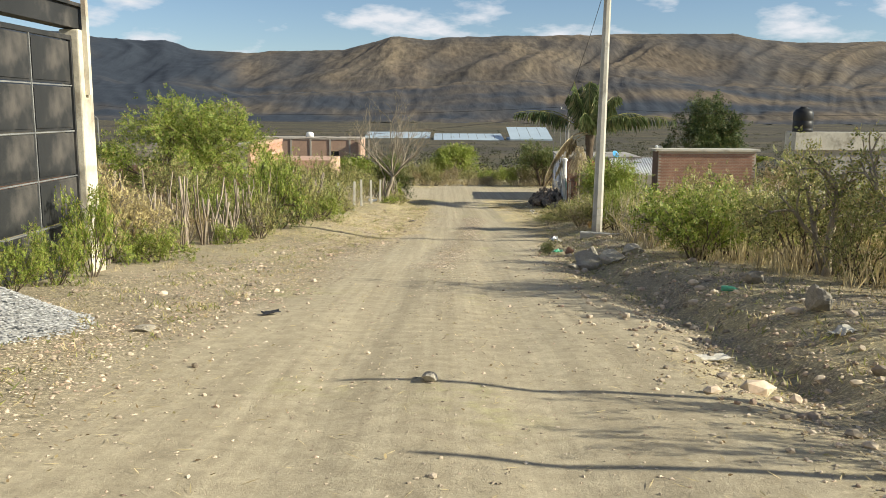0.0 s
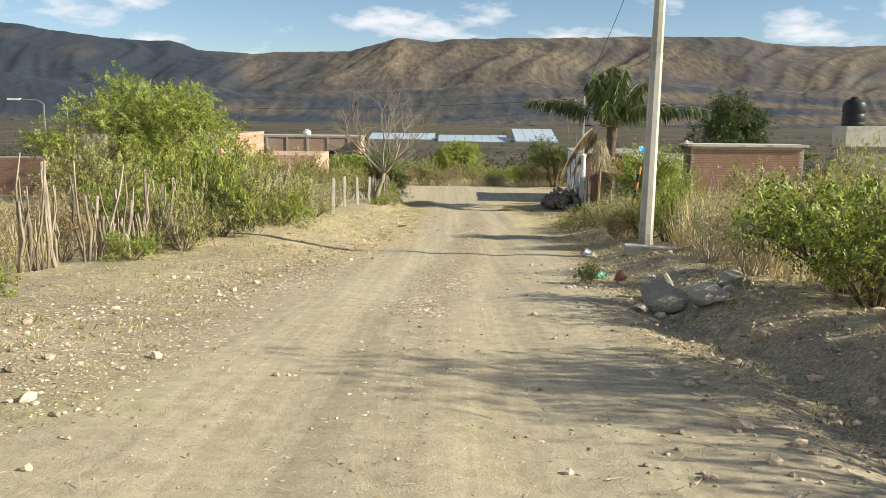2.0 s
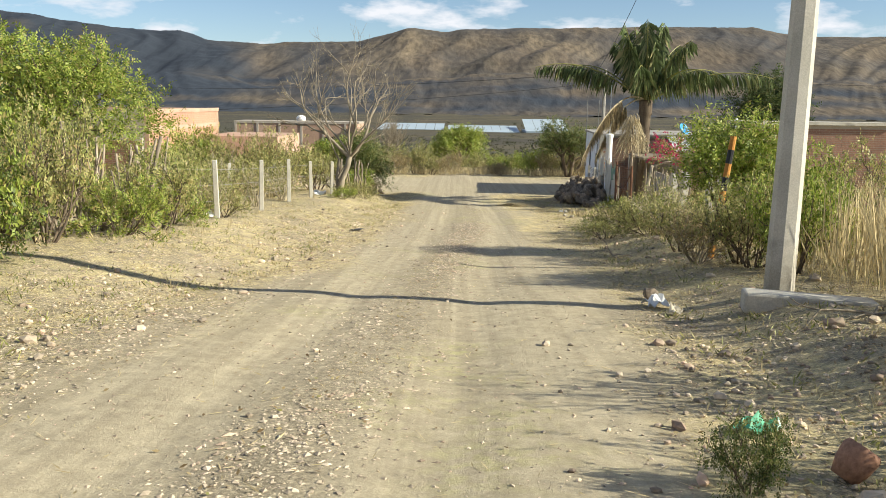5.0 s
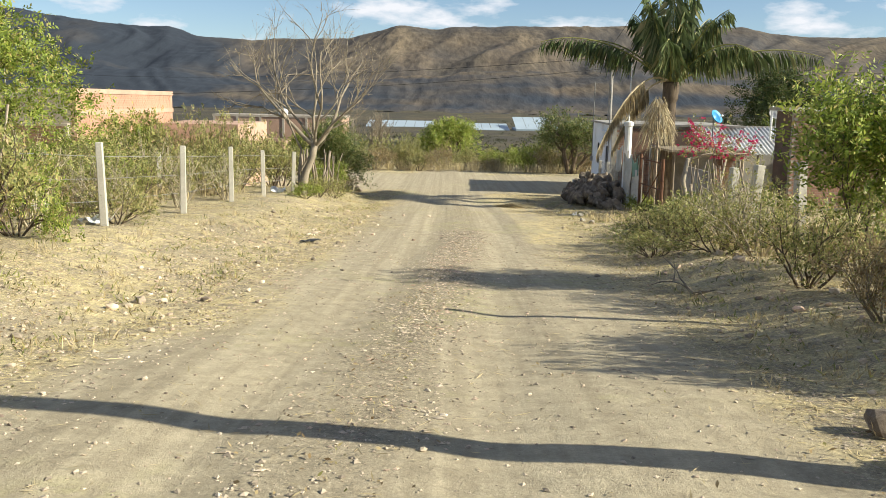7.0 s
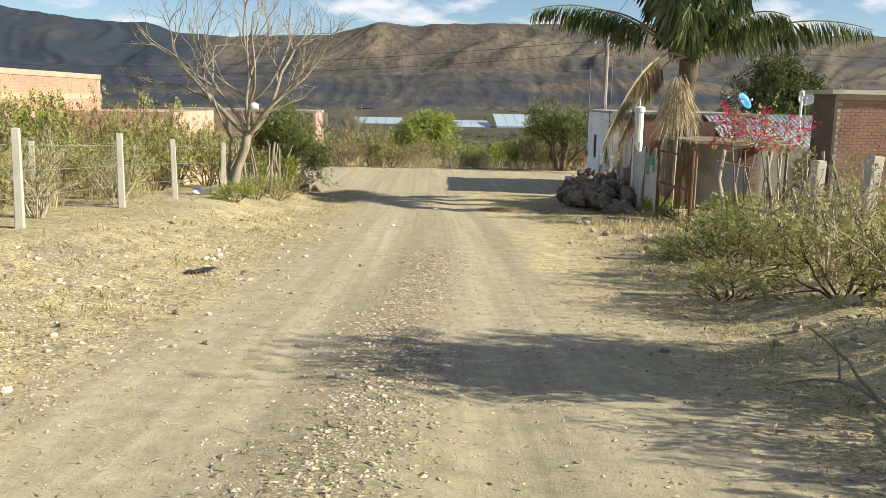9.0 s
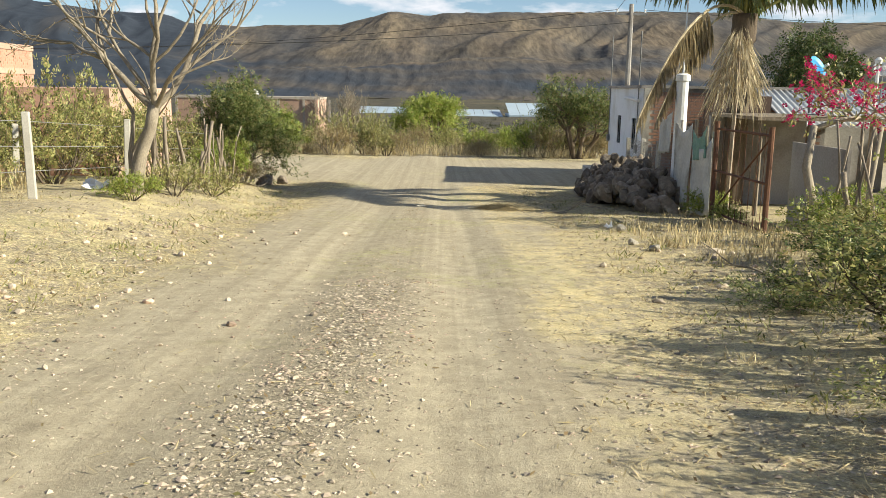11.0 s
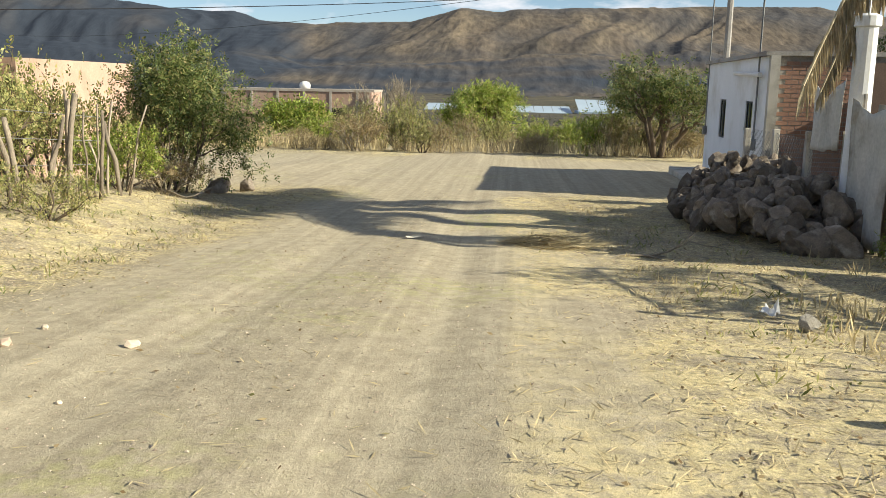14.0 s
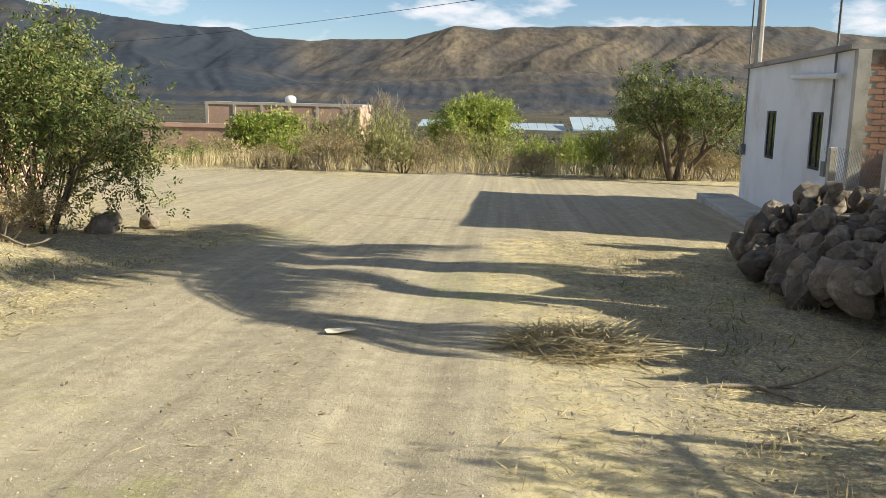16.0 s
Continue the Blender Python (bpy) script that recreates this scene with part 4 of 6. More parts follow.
def far_house():
    y = 165.0
    x0, x1, zt, zb = -36.5, -15.6, -4.0, -12.5
    g = thing("far_brick_house", (x0, y, zb), "long low red brick house with concrete columns and flat roof", "house")
    b = Build()
    b.box(x0, x1 - 0.4, y, y + 8, zb, zt)
    part("wall", b, FAR_BRICK, g)
    b = Build()
    b.box(x1 - 0.398, x1, y - 1.5, y + 8, zb, zt)
    part("side_wall", b, PINK_RENDER, g, "sunlit cream side wall")
    b = Build()
    b.box(x0 - 0.1, x1 + 0.1, y - 0.12, y + 8.1, zt + 0.003, zt + 0.35)
    part("roof", b, MORTAR, g)
    for i in range(7):
        b = Build()
        xx = x0 + i * 3.7
        b.box(xx, xx + 0.35, y - 0.12, y - 0.003, zb, zt)
        part("column", b, MORTAR, g, "pale concrete tie column")
    b = Build()
    b.box(x1 - 6.0, x1 - 4.3, y - 0.06, y + 0.02, zt - 4.3, zt - 2.2)
    part("window", b, GLASS_DARK, g, "dark window opening")
    b = Build()
    b.box(x1 - 8.5, x1 - 6.6, y - 0.5, y - 0.003, zt - 5.2, zt - 4.9)
    part("sill", b, CONCRETE, g, "pale concrete ledge")
    b = Build()
    b.lathe([(0.75, 0), (0.8, 0.5), (0.7, 0.8), (0.3, 1.0)], 12, Matrix.Translation((x1 - 10.2, y + 3, zt + 0.35)))
    tagged(part("roof_tank", b, WHITE_PLASTIC, smooth=True), "round white water tank on the brick house roof", "water tank")
    b = Build()
    b.box(-24, -13.6, 104, 104.25, -8.5, -4.9)
    b.box(-13.85, -13.6, 104.25, 110, -8.5, -4.9)
    tagged(part("low_brick_wall", b, FAR_BRICK), "low red brick wall with a lit rendered end", "wall")
    b = Build()
    b.box(-24.1, -13.5, 103.9, 104.35, -4.9, -4.65)
    tagged(part("wall_coping", b, PINK_RENDER), "pale coping on the low brick wall", "coping")


far_house()


def brick_hut():
    g = thing("brick_shed", (15.7, 63, -5), "long brick shed with corrugated metal lean-to roof", "shed")
    a, c = (14.75, 59.4), (21.4, 59.4)
    d = Vector((c[0] - a[0], c[1] - a[1], 0)).normalized()
    n = Vector((d.y, -d.x, 0))
    ang = math.degrees(math.atan2(d.y, d.x))
    m = pose(a[0], a[1], 0, 0, 0, ang)
    L = math.hypot(c[0] - a[0], c[1] - a[1])
    b = Build()
    b.box(0, L, 0, 0.2, -6, -1.15, m)
    w = part("long_wall", b, MORTAR, g)
    b = Build()
    b.box(L - 0.2, L, 0.2, 1.8, -6, -1.16, m)
    part("end_wall", b, MORTAR, g)
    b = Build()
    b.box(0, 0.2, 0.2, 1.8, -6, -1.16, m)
    # darker brick puts this end wall's shade into its colour
    part("end_wall", b, DULL_AND_SHADE_BRICK, g)
    b = Build()
    b.box(-0.3, L + 0.2, -0.2, 1.9, -1.14, -1.0, m)
    part("roof", b, CONCRETE, g, "pale thin roof slab")
    brick_run(g, a, c, -4.9, -1.2, BRICK, limit=200)
    # lean-to roof of corrugated sheets
    b = Build()
    cols = 120
    x0, x1 = 12.6, 17.2
    for i in range(cols + 1):
        x = x0 + (x1 - x0) * i / cols
        dz = 0.035 * math.sin(i * math.pi / 2.5)
        b.v += [(x, 63.3, -3.05 + dz), (x, 66.4, -1.95 + dz)]
    b.f = [(2 * i, 2 * i + 2, 2 * i + 3, 2 * i + 1) for i in range(cols)]
    o = part("zinc_roof", b, ZINC, g, "corrugated zinc roof sheets", smooth=True)
    s = o.modifiers.new("thick", "SOLIDIFY")
    s.thickness = 0.01
    for x in (12.8, 14.9, 17.0):
        b = Build()
        b.tube([(x, 63.4, -5.6), (x, 63.4, -3.1)], [0.06, 0.05], 6)
        part("roof_post", b, WOOD, g, "rough wooden post")
    b = Build()
    b.box(12.4, 17.2, 66.5, 66.7, -6, -1.9)
    part("back_wall", b, GREY_RENDER, g)
    b = Build()
    b.box(10.4, 12.4, 64.2, 64.4, -6, -2.2)
    tagged(part("adobe_wall", b, DULL_AND_SHADE_BRICK), "broken reddish adobe wall with plank roof behind the fence", "wall")


brick_hut()


def tank_house():
    g = thing("grey_house", (26, 64, -5), "grey rendered concrete house on the hillside", "house")
    b = Build()
    b.box(26.0, 46, 64, 65.6, -6, -1.2)
    part("wall", b, GREY_RENDER, g)
    b = Build()
    b.box(25.8, 46.3, 63.8, 65.8, -1.197, 0.1)
    part("parapet", b, CONCRETE, g, "pale concrete parapet")
    b = Build()
    b.lathe([(0.7, 0), (0.72, 0.2), (0.68, 0.25), (0.72, 0.32), (0.72, 0.75), (0.68, 0.8), (0.72, 0.87), (0.72, 1.4), (0.6, 1.62), (0.28, 1.75), (0.28, 1.85)], 20, Matrix.Translation((26.7, 64.9, 0.1)))
    tagged(part("water_tank", b, BLACK_PLASTIC, smooth=True), "black ribbed plastic water tank on the roof", "water tank")


tank_house()

# ---------- trees ----------
def tree_thing(name, at, label, category, wood, leaves, bark, leaf_mat, group=""):
    g = thing(name, at, label, category, group)
    for nm, b, m in (("trunk", wood, bark), ("crown", leaves, leaf_mat)):
        if b is not None and b.v:
            o = new(nm, b.mesh(nm, m, nm == "trunk"))
            o.parent = g
    return g


def mesquite(x, y, height, width, seed, leaf_mat, label, count=20, size=0.2, trunk=0.9, base_w=0.13, dome=0):
    """A low thorn tree with a wide domed crown."""
    rng = random.Random(seed)
    wood, leaves, tips = Build(), Build(), []
    for i in range(5):
        w = i * 1.257 + rng.uniform(-0.3, 0.3)
        d = Vector((math.cos(w) * 0.6, math.sin(w) * 0.6, 1)).normalized()
        grow(wood, tips, Vector((math.cos(w) * 0.1, math.sin(w) * 0.1, -0.1)), d, height * 0.38, base_w, 3, rng, 0.22, 3, 0.72, 0.1, 6, 0.85)
    hi = max(p.z for p, d in tips)
    wide = sorted(math.hypot(p.x, p.y) for p, d in tips)[int(len(tips) * 0.95)]
    sz, sx = height / hi, width / 2 / wide
    wood.v = [(p[0] * sx, p[1] * sx, p[2] * sz) for p in wood.v]
    tips = [(Vector((p.x * sx, p.y * sx, p.z * sz)), d) for p, d in tips if p.z * sz > trunk]
    for _ in range(dome):
        w, e, k = rng.uniform(0, 6.283), math.asin(rng.uniform(-0.25, 1)), rng.uniform(0.78, 1.0) * (0.9 + 0.2 * rng.random())
        k *= 1 + 0.22 * noise.noise((math.cos(w) * 2, math.sin(w) * 2, e * 2 + seed))
        d = Vector((math.cos(w) * math.cos(e), math.sin(w) * math.cos(e), math.sin(e)))
        tips.append((Vector((d.x * width / 2 * k, d.y * width / 2 * k, height * (0.42 + 0.56 * d.z * k))), d))
    foliage(leaves, tips, rng, count, size, 0.4, 0.28)
    return tree_thing("thorn_tree", (x, y, ground_z(x, y)), label, "tree", wood, leaves, BARK, leaf_mat)


mesquite(-15.3, 52.5, 6.3, 9.8, 3, LEAF, "wide bright green mesquite tree behind the stick fence", 36, 0.15, dome=420)
mesquite(1.6, 107, 4.3, 6.2, 5, LEAF, "round bright green tree beyond the street", 26, 0.18, 0.6, dome=160)
mesquite(9.7, 84.6, 4.2, 5.4, 6, LEAF_MID, "spreading olive green tree beside the white house", 22, 0.13, 0.9)
mesquite(-10.5, 100, 2.3, 3.6, 7, LEAF, "low bright green tree by the brick wall", 14, 0.26, 0.5)
mesquite(35, 116, 11.0, 9.5, 8, LEAF_DARK, "tall dark green tree behind the brick shed", 30, 0.3, 1.2, dome=200)
mesquite(-3.9, 64.3, 3.3, 2.8, 10, LEAF_MID, "feathery green bush at the street corner", 36, 0.08, 0.15, 0.035)
mesquite(7.2, 37.2, 2.7, 2.2, 11, LEAF, "leafy green bush beside the leaning striped post", 26, 0.085, 0.3, 0.035)


def bare_tree():
    rng = random.Random(21)
    wood, tips = Build(), []
    x, y = -3.35, 54.0
    z = ground_z(x, y)
    wood.tube([(-0.28, 0, -0.15), (-0.22, 0, 0.3), (-0.12, 0.04, 0.8), (0.1, 0, 1.3), (0.2, 0, 1.75)], [0.2, 0.15, 0.125, 0.11, 0.115], 10)
    top = Vector((0.2, 0, 1.68))
    for w, tilt, L, r in ((3.0, 0.95, 1.9, 0.085), (0.2, 0.7, 1.9, 0.075), (1.6, 0.35, 2.0, 0.065), (4.4, 0.45, 1.9, 0.06), (2.4, 0.4, 2.0, 0.06), (5.6, 0.75, 1.6, 0.055)):
        d = Vector((math.cos(w) * math.sin(tilt), math.sin(w) * math.sin(tilt), math.cos(tilt)))
        grow(wood, tips, top, d, L, r, 4, rng, 0.24, 3, 0.70, 0.12, 6, 0.7)
    grow(wood, tips, Vector((-0.3, 0.1, 0.0)), Vector((-0.15, 0, 1)), 1.6, 0.07, 3, rng, 0.2, 2, 0.72, 0.1, 6, 0.6)
    leaves = Build()
    foliage(leaves, tips[::5], rng, 1, 0.06, 0.4, 0.05)
    tree_thing("bare_tree", (x, y, z), "leafless pale branching tree by the fence", "tree", wood, leaves, PALE_BARK, LEAF_DRY)
    wood, tips = Build(), []
    for i in range(8):
        w = i * 0.8
        d = Vector((math.cos(w) * 0.5, math.sin(w) * 0.5, 1)).normalized()
        grow(wood, tips, Vector((math.cos(w) * 0.1, math.sin(w) * 0.1, -0.2)), d, 2.4, 0.13, 3, rng, 0.2, 4, 0.7, 0.12, 5, 0.6)
    tree_thing("bare_tree", (-6.9, 120, ground_z(-6.9, 120)), "leafless grey tree beside the far brick house", "tree", wood, None, PALE_BARK, LEAF_DRY)


mesquite(9.2, 13.0, 4.6, 3.0, 14, LEAF_OLIVE, "leafy thorn tree on the bank shading the road", 10, 0.09, 2.9, 0.07)
bare_tree()


def frond(rachis, leaves, base, az, length, rise, droop, rng, leaf_len=0.7, n=46, width=0.05, hang=0.55, per=2, bare=0.16):
    """A feather leaf that arches from base; its leaflets hang from both sides."""
    d0 = Vector((math.cos(az), math.sin(az), 0))
    pts = []
    for i in range(13):
        s = i / 12
        pts.append(Vector(base) + d0 * length * (s * math.cos(rise) + 0.02) + Vector((0, 0, length * (s * math.sin(rise) - droop * s * s))))
    rachis.tube(pts, [0.04 * (1 - 0.8 * i / 12) + 0.006 for i in range(13)], 5)
    side = Vector((-d0.y, d0.x, 0))
    for i in range(n):
        s = bare + (1 - bare) * i / n
        k = min(11, int(s * 12))
        p = pts[k].lerp(pts[k + 1], s * 12 - k)
        t = (pts[k + 1] - pts[k]).normalized()
        L = leaf_len * (0.55 + 0.45 * math.sin(math.pi * min(1, s * 1.05))) * rng.uniform(0.8, 1.15)
        for sg in (-1, 1):
            for _ in range(per):
                d = (side * sg * rng.uniform(0.35, 1.0) + t * rng.uniform(0.3, 0.8) + Vector((0, 0, -hang * rng.uniform(0.4, 1.8) + 0.15))).normalized()
                d2 = (d + Vector((0, 0, -0.9 * hang))).normalized()
                q, w = p + d * L * 0.5, d.cross(Vector((0.1, 0.2, 1))).normalized() * width * 0.5
                leaves.add((p, q + w, q + d2 * L * 0.5, q - w), ((0, 1, 2), (0, 2, 3)))


def palm():
    x, y = 10.2, 60.7
    z = ground_z(x, y)
    rng = random.Random(31)
    g = thing("palm_tree", (x, y, z), "feather palm with drooping green fronds and stout trunk", "palm tree")
    b = Build()
    rings, hgt = [], 5.0
    for i in range(40):
        s = i / 39
        rings.append(((0.30 - 0.06 * s) * (1.0 if i % 2 else 1.06) + (0.07 if s > 0.85 else 0), -0.2 + (hgt + 0.2) * s))
    b.lathe(rings, 12, Matrix.Translation((x, y, z)))
    part("trunk", b, BARK, g, smooth=True)
    top = Vector((x, y, z + hgt - 0.1))
    specs = [(3.25, 7.0, 0.72, 0.44, 0.3), (2.8, 6.2, 0.85, 0.5, 0.3), (-0.1, 7.0, 0.62, 0.42, 0.3), (0.4, 6.2, 0.8, 0.5, 0.3), (4.4, 5.4, 0.9, 0.52, 0.3), (5.3, 5.4, 0.85, 0.52, 0.3), (1.5, 5.4, 0.9, 0.5, 0.3)]
    specs += [(i * 1.57 + 0.7, 5.3, 1.12 + 0.06 * (i % 3), 0.38, 0.2) for i in range(4)]
    specs += [(i * 2.399 + 2.0, 4.6 + 0.2 * (i % 2), 1.34 + 0.05 * (i % 3), 0.2, 0.16) for i in range(6)]
    for az, L, rise, dr, bare in specs:
        r, l = Build(), Build()
        frond(r, l, top, az, L, rise, dr, rng, 1.15, 64, 0.027, 1.6, 1, bare)
        l2 = part("frond", l, LEAF_PALM, g)
        part("stalk", r, LEAF_OLIVE, l2, "pale green frond stalk")
    for az, L, rise, dr in ((3.96, 5.2, 0.3, 0.8), (3.7, 3.0, 0.2, 1.1)):
        r, l = Build(), Build()
        frond(r, l, top + Vector((0, 0, 0.1)), az, L, rise, dr, rng, 0.8, 60, 0.018, 3.4, 4, 0.4)
        l2 = part("dead_frond", l, THATCH, g, "dead straw coloured hanging frond")
        part("stalk", r, THATCH, l2, "dry brown frond stalk")


palm()


def hanging_thatch(x, y, z_top, z_low, r, seed, label):
    """A skirt of dead palm leaves, bunched at the top."""
    rng = random.Random(seed)
    b = Build()
    h = z_top - z_low
    for _ in range(750):
        w, s = rng.uniform(0, 6.283), rng.random()
        rad = r * (0.22 + 0.7 * s ** 0.8) * (0.85 + 0.7 * noise.noise((w * 0.9, s * 2.5, seed))) * rng.uniform(0.6, 1.1)
        p = Vector((x + math.cos(w) * rad, y + math.sin(w) * rad, z_top - h * s * 0.85 + rng.gauss(0, 0.05)))
        d = Vector((math.cos(w) * 0.35 + rng.gauss(0, 0.2), math.sin(w) * 0.35 + rng.gauss(0, 0.2), -1)).normalized()
        b.leaf(p, d, d.cross(rand_dir(rng)).normalized(), rng.uniform(0.15, 0.95) * (0.7 + 0.6 * s), 0.026)
    g = thing("palm_thatch", (x, y, ground_z(x, y)), label, "thatch")
    part("leaf_skirt", b, THATCH, g)
    b = Build()
    b.tube([(x, y, ground_z(x, y) - 0.1), (x + 0.04, y, z_low + 0.3), (x, y, z_top - 0.1)], [0.05, 0.045, 0.04], 6)
    part("pole", b, WOOD, g, "weathered wooden pole")


hanging_thatch(8.95, 57.3, -0.7, -2.15, 0.6, 3, "cone of dead straw coloured palm leaves over the fence")


# ---------- yard by the gate ----------
def yard_gate():
    a, c = Vector((7.95, 55.2, 0)), Vector((8.05, 52.5, 0))
    z = ground_z(8, 54)
    g = thing("yard_gate", (a.x, a.y, z), "rusty pipe and mesh yard gate with diagonal brace", "gate")
    for p in (a, c):
        b = Build()
        b.tube([(p.x, p.y, z - 0.2), (p.x, p.y, z + 2.0)], [0.05, 0.05], 8)
        part("gate_post", b, RUST, g)
    for h in (0.15, 1.0, 1.85):
        b = Build()
        b.tube([(a.x, a.y - 0.05, z + h), (c.x, c.y + 0.05, z + h)], [0.025, 0.025], 6)
        part("rail", b, RUST, g)
    b = Build()
    b.tube([(a.x + 0.03, a.y - 0.1, z + 0.2), (c.x + 0.03, c.y + 0.1, z + 1.8)], [0.02, 0.02], 6)
    part("brace", b, RUST, g)
    for k in range(8):
        b = Build()
        t = (k + 1) / 9
        p = a.lerp(c, t)
        b.tube([(p.x + 0.03, p.y, z + 0.15), (p.x + 0.03, p.y, z + 1.95)], [0.006, 0.006], 4)
        part("bar", b, RUST, g)
    b = Build()
    b.box(9.6, 9.66, 52.9, 55.4, z - 0.2, z + 1.6)
    tagged(part("sheet_panel", b, GREY_RENDER), "dull grey sheet metal panel behind the gate", "panel")


yard_gate()


def plank_wall():
    rng = random.Random(12)
    g = thing("plank_fence", (8.25, 57.8, ground_z(8.25, 57.8)), "patched fence of weathered grey planks and sheeting", "fence")
    for i in range(13):
        y = 56.5 + i * 0.22
        h = rng.uniform(1.6, 2.25)
        b = Build()
        b.box(-0.015, 0.015, -0.09, 0.09, -0.1, h, pose(8.3 + rng.uniform(-0.03, 0.03), y, ground_z(8.3, y), rng.gauss(0, 2), 0, rng.gauss(0, 4)))
        part("plank", b, WOOD if i % 3 else GREY_RENDER, g)
    b = Build()
    b.box(9.5, 12.4, 57.2, 61.0, -2.72, -2.64)
    tagged(part("shack_roof", b, WOOD), "thin weathered board roof over the yard shack", "roof")
    for xx, yy in ((9.65, 57.4), (12.2, 57.4), (12.2, 60.8), (9.65, 60.8)):
        b = Build()
        b.tube([(xx, yy, ground_z(xx, yy) - 0.2), (xx, yy, -2.725)], [0.06, 0.05], 6)
        tagged(part("wooden_post", b, WOOD), "rough wooden post under the shack roof", "post", "shack posts")
    b = Build()
    b.box(9.6, 12.2, 61.0, 61.2, -5.6, -2.73)
    tagged(part("shack_wall", b, GREY_RENDER), "dull grey plastered shack wall", "wall")
    x, y = 8.3, 59.3
    z = ground_z(x, y)
    b = Build()
    b.lathe([(0.165, -0.2), (0.16, 1.2), (0.15, 3.18), (0.185, 3.2), (0.18, 3.34), (0.1, 3.38)], 14, Matrix.Translation((x, y, z)))
    b.tube([(x, y, z + 3.0), (x, y, z + 5.6)], [0.022, 0.018], 6)
    tagged(part("white_column", b, WHITE_WALL, smooth=False), "round white painted column with a thin steel mast", "column")
    for name, y0, y1, low, high, cloth, label in (("tarpaulin", 59.55, 60.9, 1.4, 2.5, TARP, "torn white sheet hung beside the white column"), ("tarpaulin", 57.75, 59.15, 0.1, 2.15, TARP, "pale grey tarpaulin hung over the plank fence"), ("tarpaulin", 56.1, 57.6, 0.05, 1.75, TARP, "creased grey tarpaulin hung on the yard fence"),
                                            ("hanging_cloth", 56.5, 57.5, 1.3, 2.0, GREEN_CLOTH, "faded green cloth slung on the yard fence")):
        b = Build()
        nu, nv = 22, 12
        for j in range(nv):
            for i in range(nu):
                u, v = i / (nu - 1), j / (nv - 1)
                yy = y0 + (y1 - y0) * u
                sag = 0.22 * math.sin(math.pi * u) * v + 0.08 * noise.noise((u * 4, 3, y0))
                b.v.append((8.17 - (0.03 if cloth is GREEN_CLOTH else 0) + 0.05 * noise.noise((u * 9, v * 1.6, y0)), yy, ground_z(8.2, yy) + low + (high - low) * v - sag))
        b.f = [(j * nu + i, j * nu + i + 1, (j + 1) * nu + i + 1, (j + 1) * nu + i) for j in range(nv - 1) for i in range(nu - 1)]
        o = part(name, b, cloth, smooth=True)
        o.modifiers.new("thick", "SOLIDIFY").thickness = 0.006
        tagged(o, label, name.replace("_", " "))
    for yy in (59.6, 61.3, 63.2, 65.2):
        b = Build()
        zz = ground_z(8.3, yy)
        b.box(8.24, 8.36, yy - 0.06, yy + 0.06, zz - 0.2, zz + 1.7)
        tagged(part("fence_post", b, CONCRETE, bevel=0.01), "short grey concrete post of the wire mesh fence", "fence post", "mesh fence posts")
    b = Build()
    zz = ground_z(8.3, 62)
    for i in range(-26, 68):
        for s in (1, -1):
            y0 = 58.6 + i * 0.1
            pts = [(8.3, y0 + s * q * 1.6, zz + q * 1.6) for q in (0, 1)]
            lo, hi = 58.5, 65.6
            if min(pts[0][1], pts[1][1]) >= lo and max(pts[0][1], pts[1][1]) <= hi:
                b.tube(pts, [0.004, 0.004], 3, False)
    tagged(part("wire_mesh", b, GREY_EDGE), "rusty diamond wire mesh fence", "wire mesh")


plank_wall()


def dish(x, y, z, r, material, az, label):
    g = thing("satellite_dish", (x, y, z), label, "satellite dish")
    m = Matrix.Translation((x, y, z)) @ Euler((radians(58), 0, radians(az))).to_matrix().to_4x4()
    b = Build()
    b.lathe([(0.02, 0.0), (r * 0.4, 0.03), (r * 0.75, 0.09), (r, 0.17), (r * 0.98, 0.185), (r * 0.74, 0.11), (r * 0.4, 0.05), (0.02, 0.02)], 20, m)
    part("reflector", b, material, g, smooth=True)
    b = Build()
    b.tube([(x, y, z - 1.1), (x, y, z - 0.25), tuple(m @ Vector((0, 0, -0.02)))], [0.025, 0.025, 0.025], 6)
    part("mast", b, GREY_EDGE, g)
    b = Build()
    b.tube([tuple(m @ Vector((0, -r, 0.15))), tuple(m @ Vector((0, -0.1, r * 1.1)))], [0.012, 0.012], 5)
    b.lathe([(0.04, 0), (0.04, 0.1)], 8, m @ Matrix.Translation((0, -0.1, r * 1.05)))
    part("receiver_arm", b, WHITE_PLASTIC, g)


dish(11.8, 60.0, -1.5, 0.3, BLUE_DISH, 40, "blue satellite dish above the shack roof")
dish(16.2, 65.2, -1.35, 0.3, WHITE_PLASTIC, -20, "white satellite dish on the zinc roof")
b = Build()
b.tube([(15.9, 64.9, -2.6), (15.9, 64.9, -1.15)], [0.05, 0.05], 8)
b.lathe([(0.1, 0), (0.13, 0.12), (0.05, 0.2)], 8, Matrix.Translation((15.9, 64.9, -1.15)))
tagged(part("vent_pipe", b, WHITE_PLASTIC), "short white vent pipe on the zinc roof", "pipe")


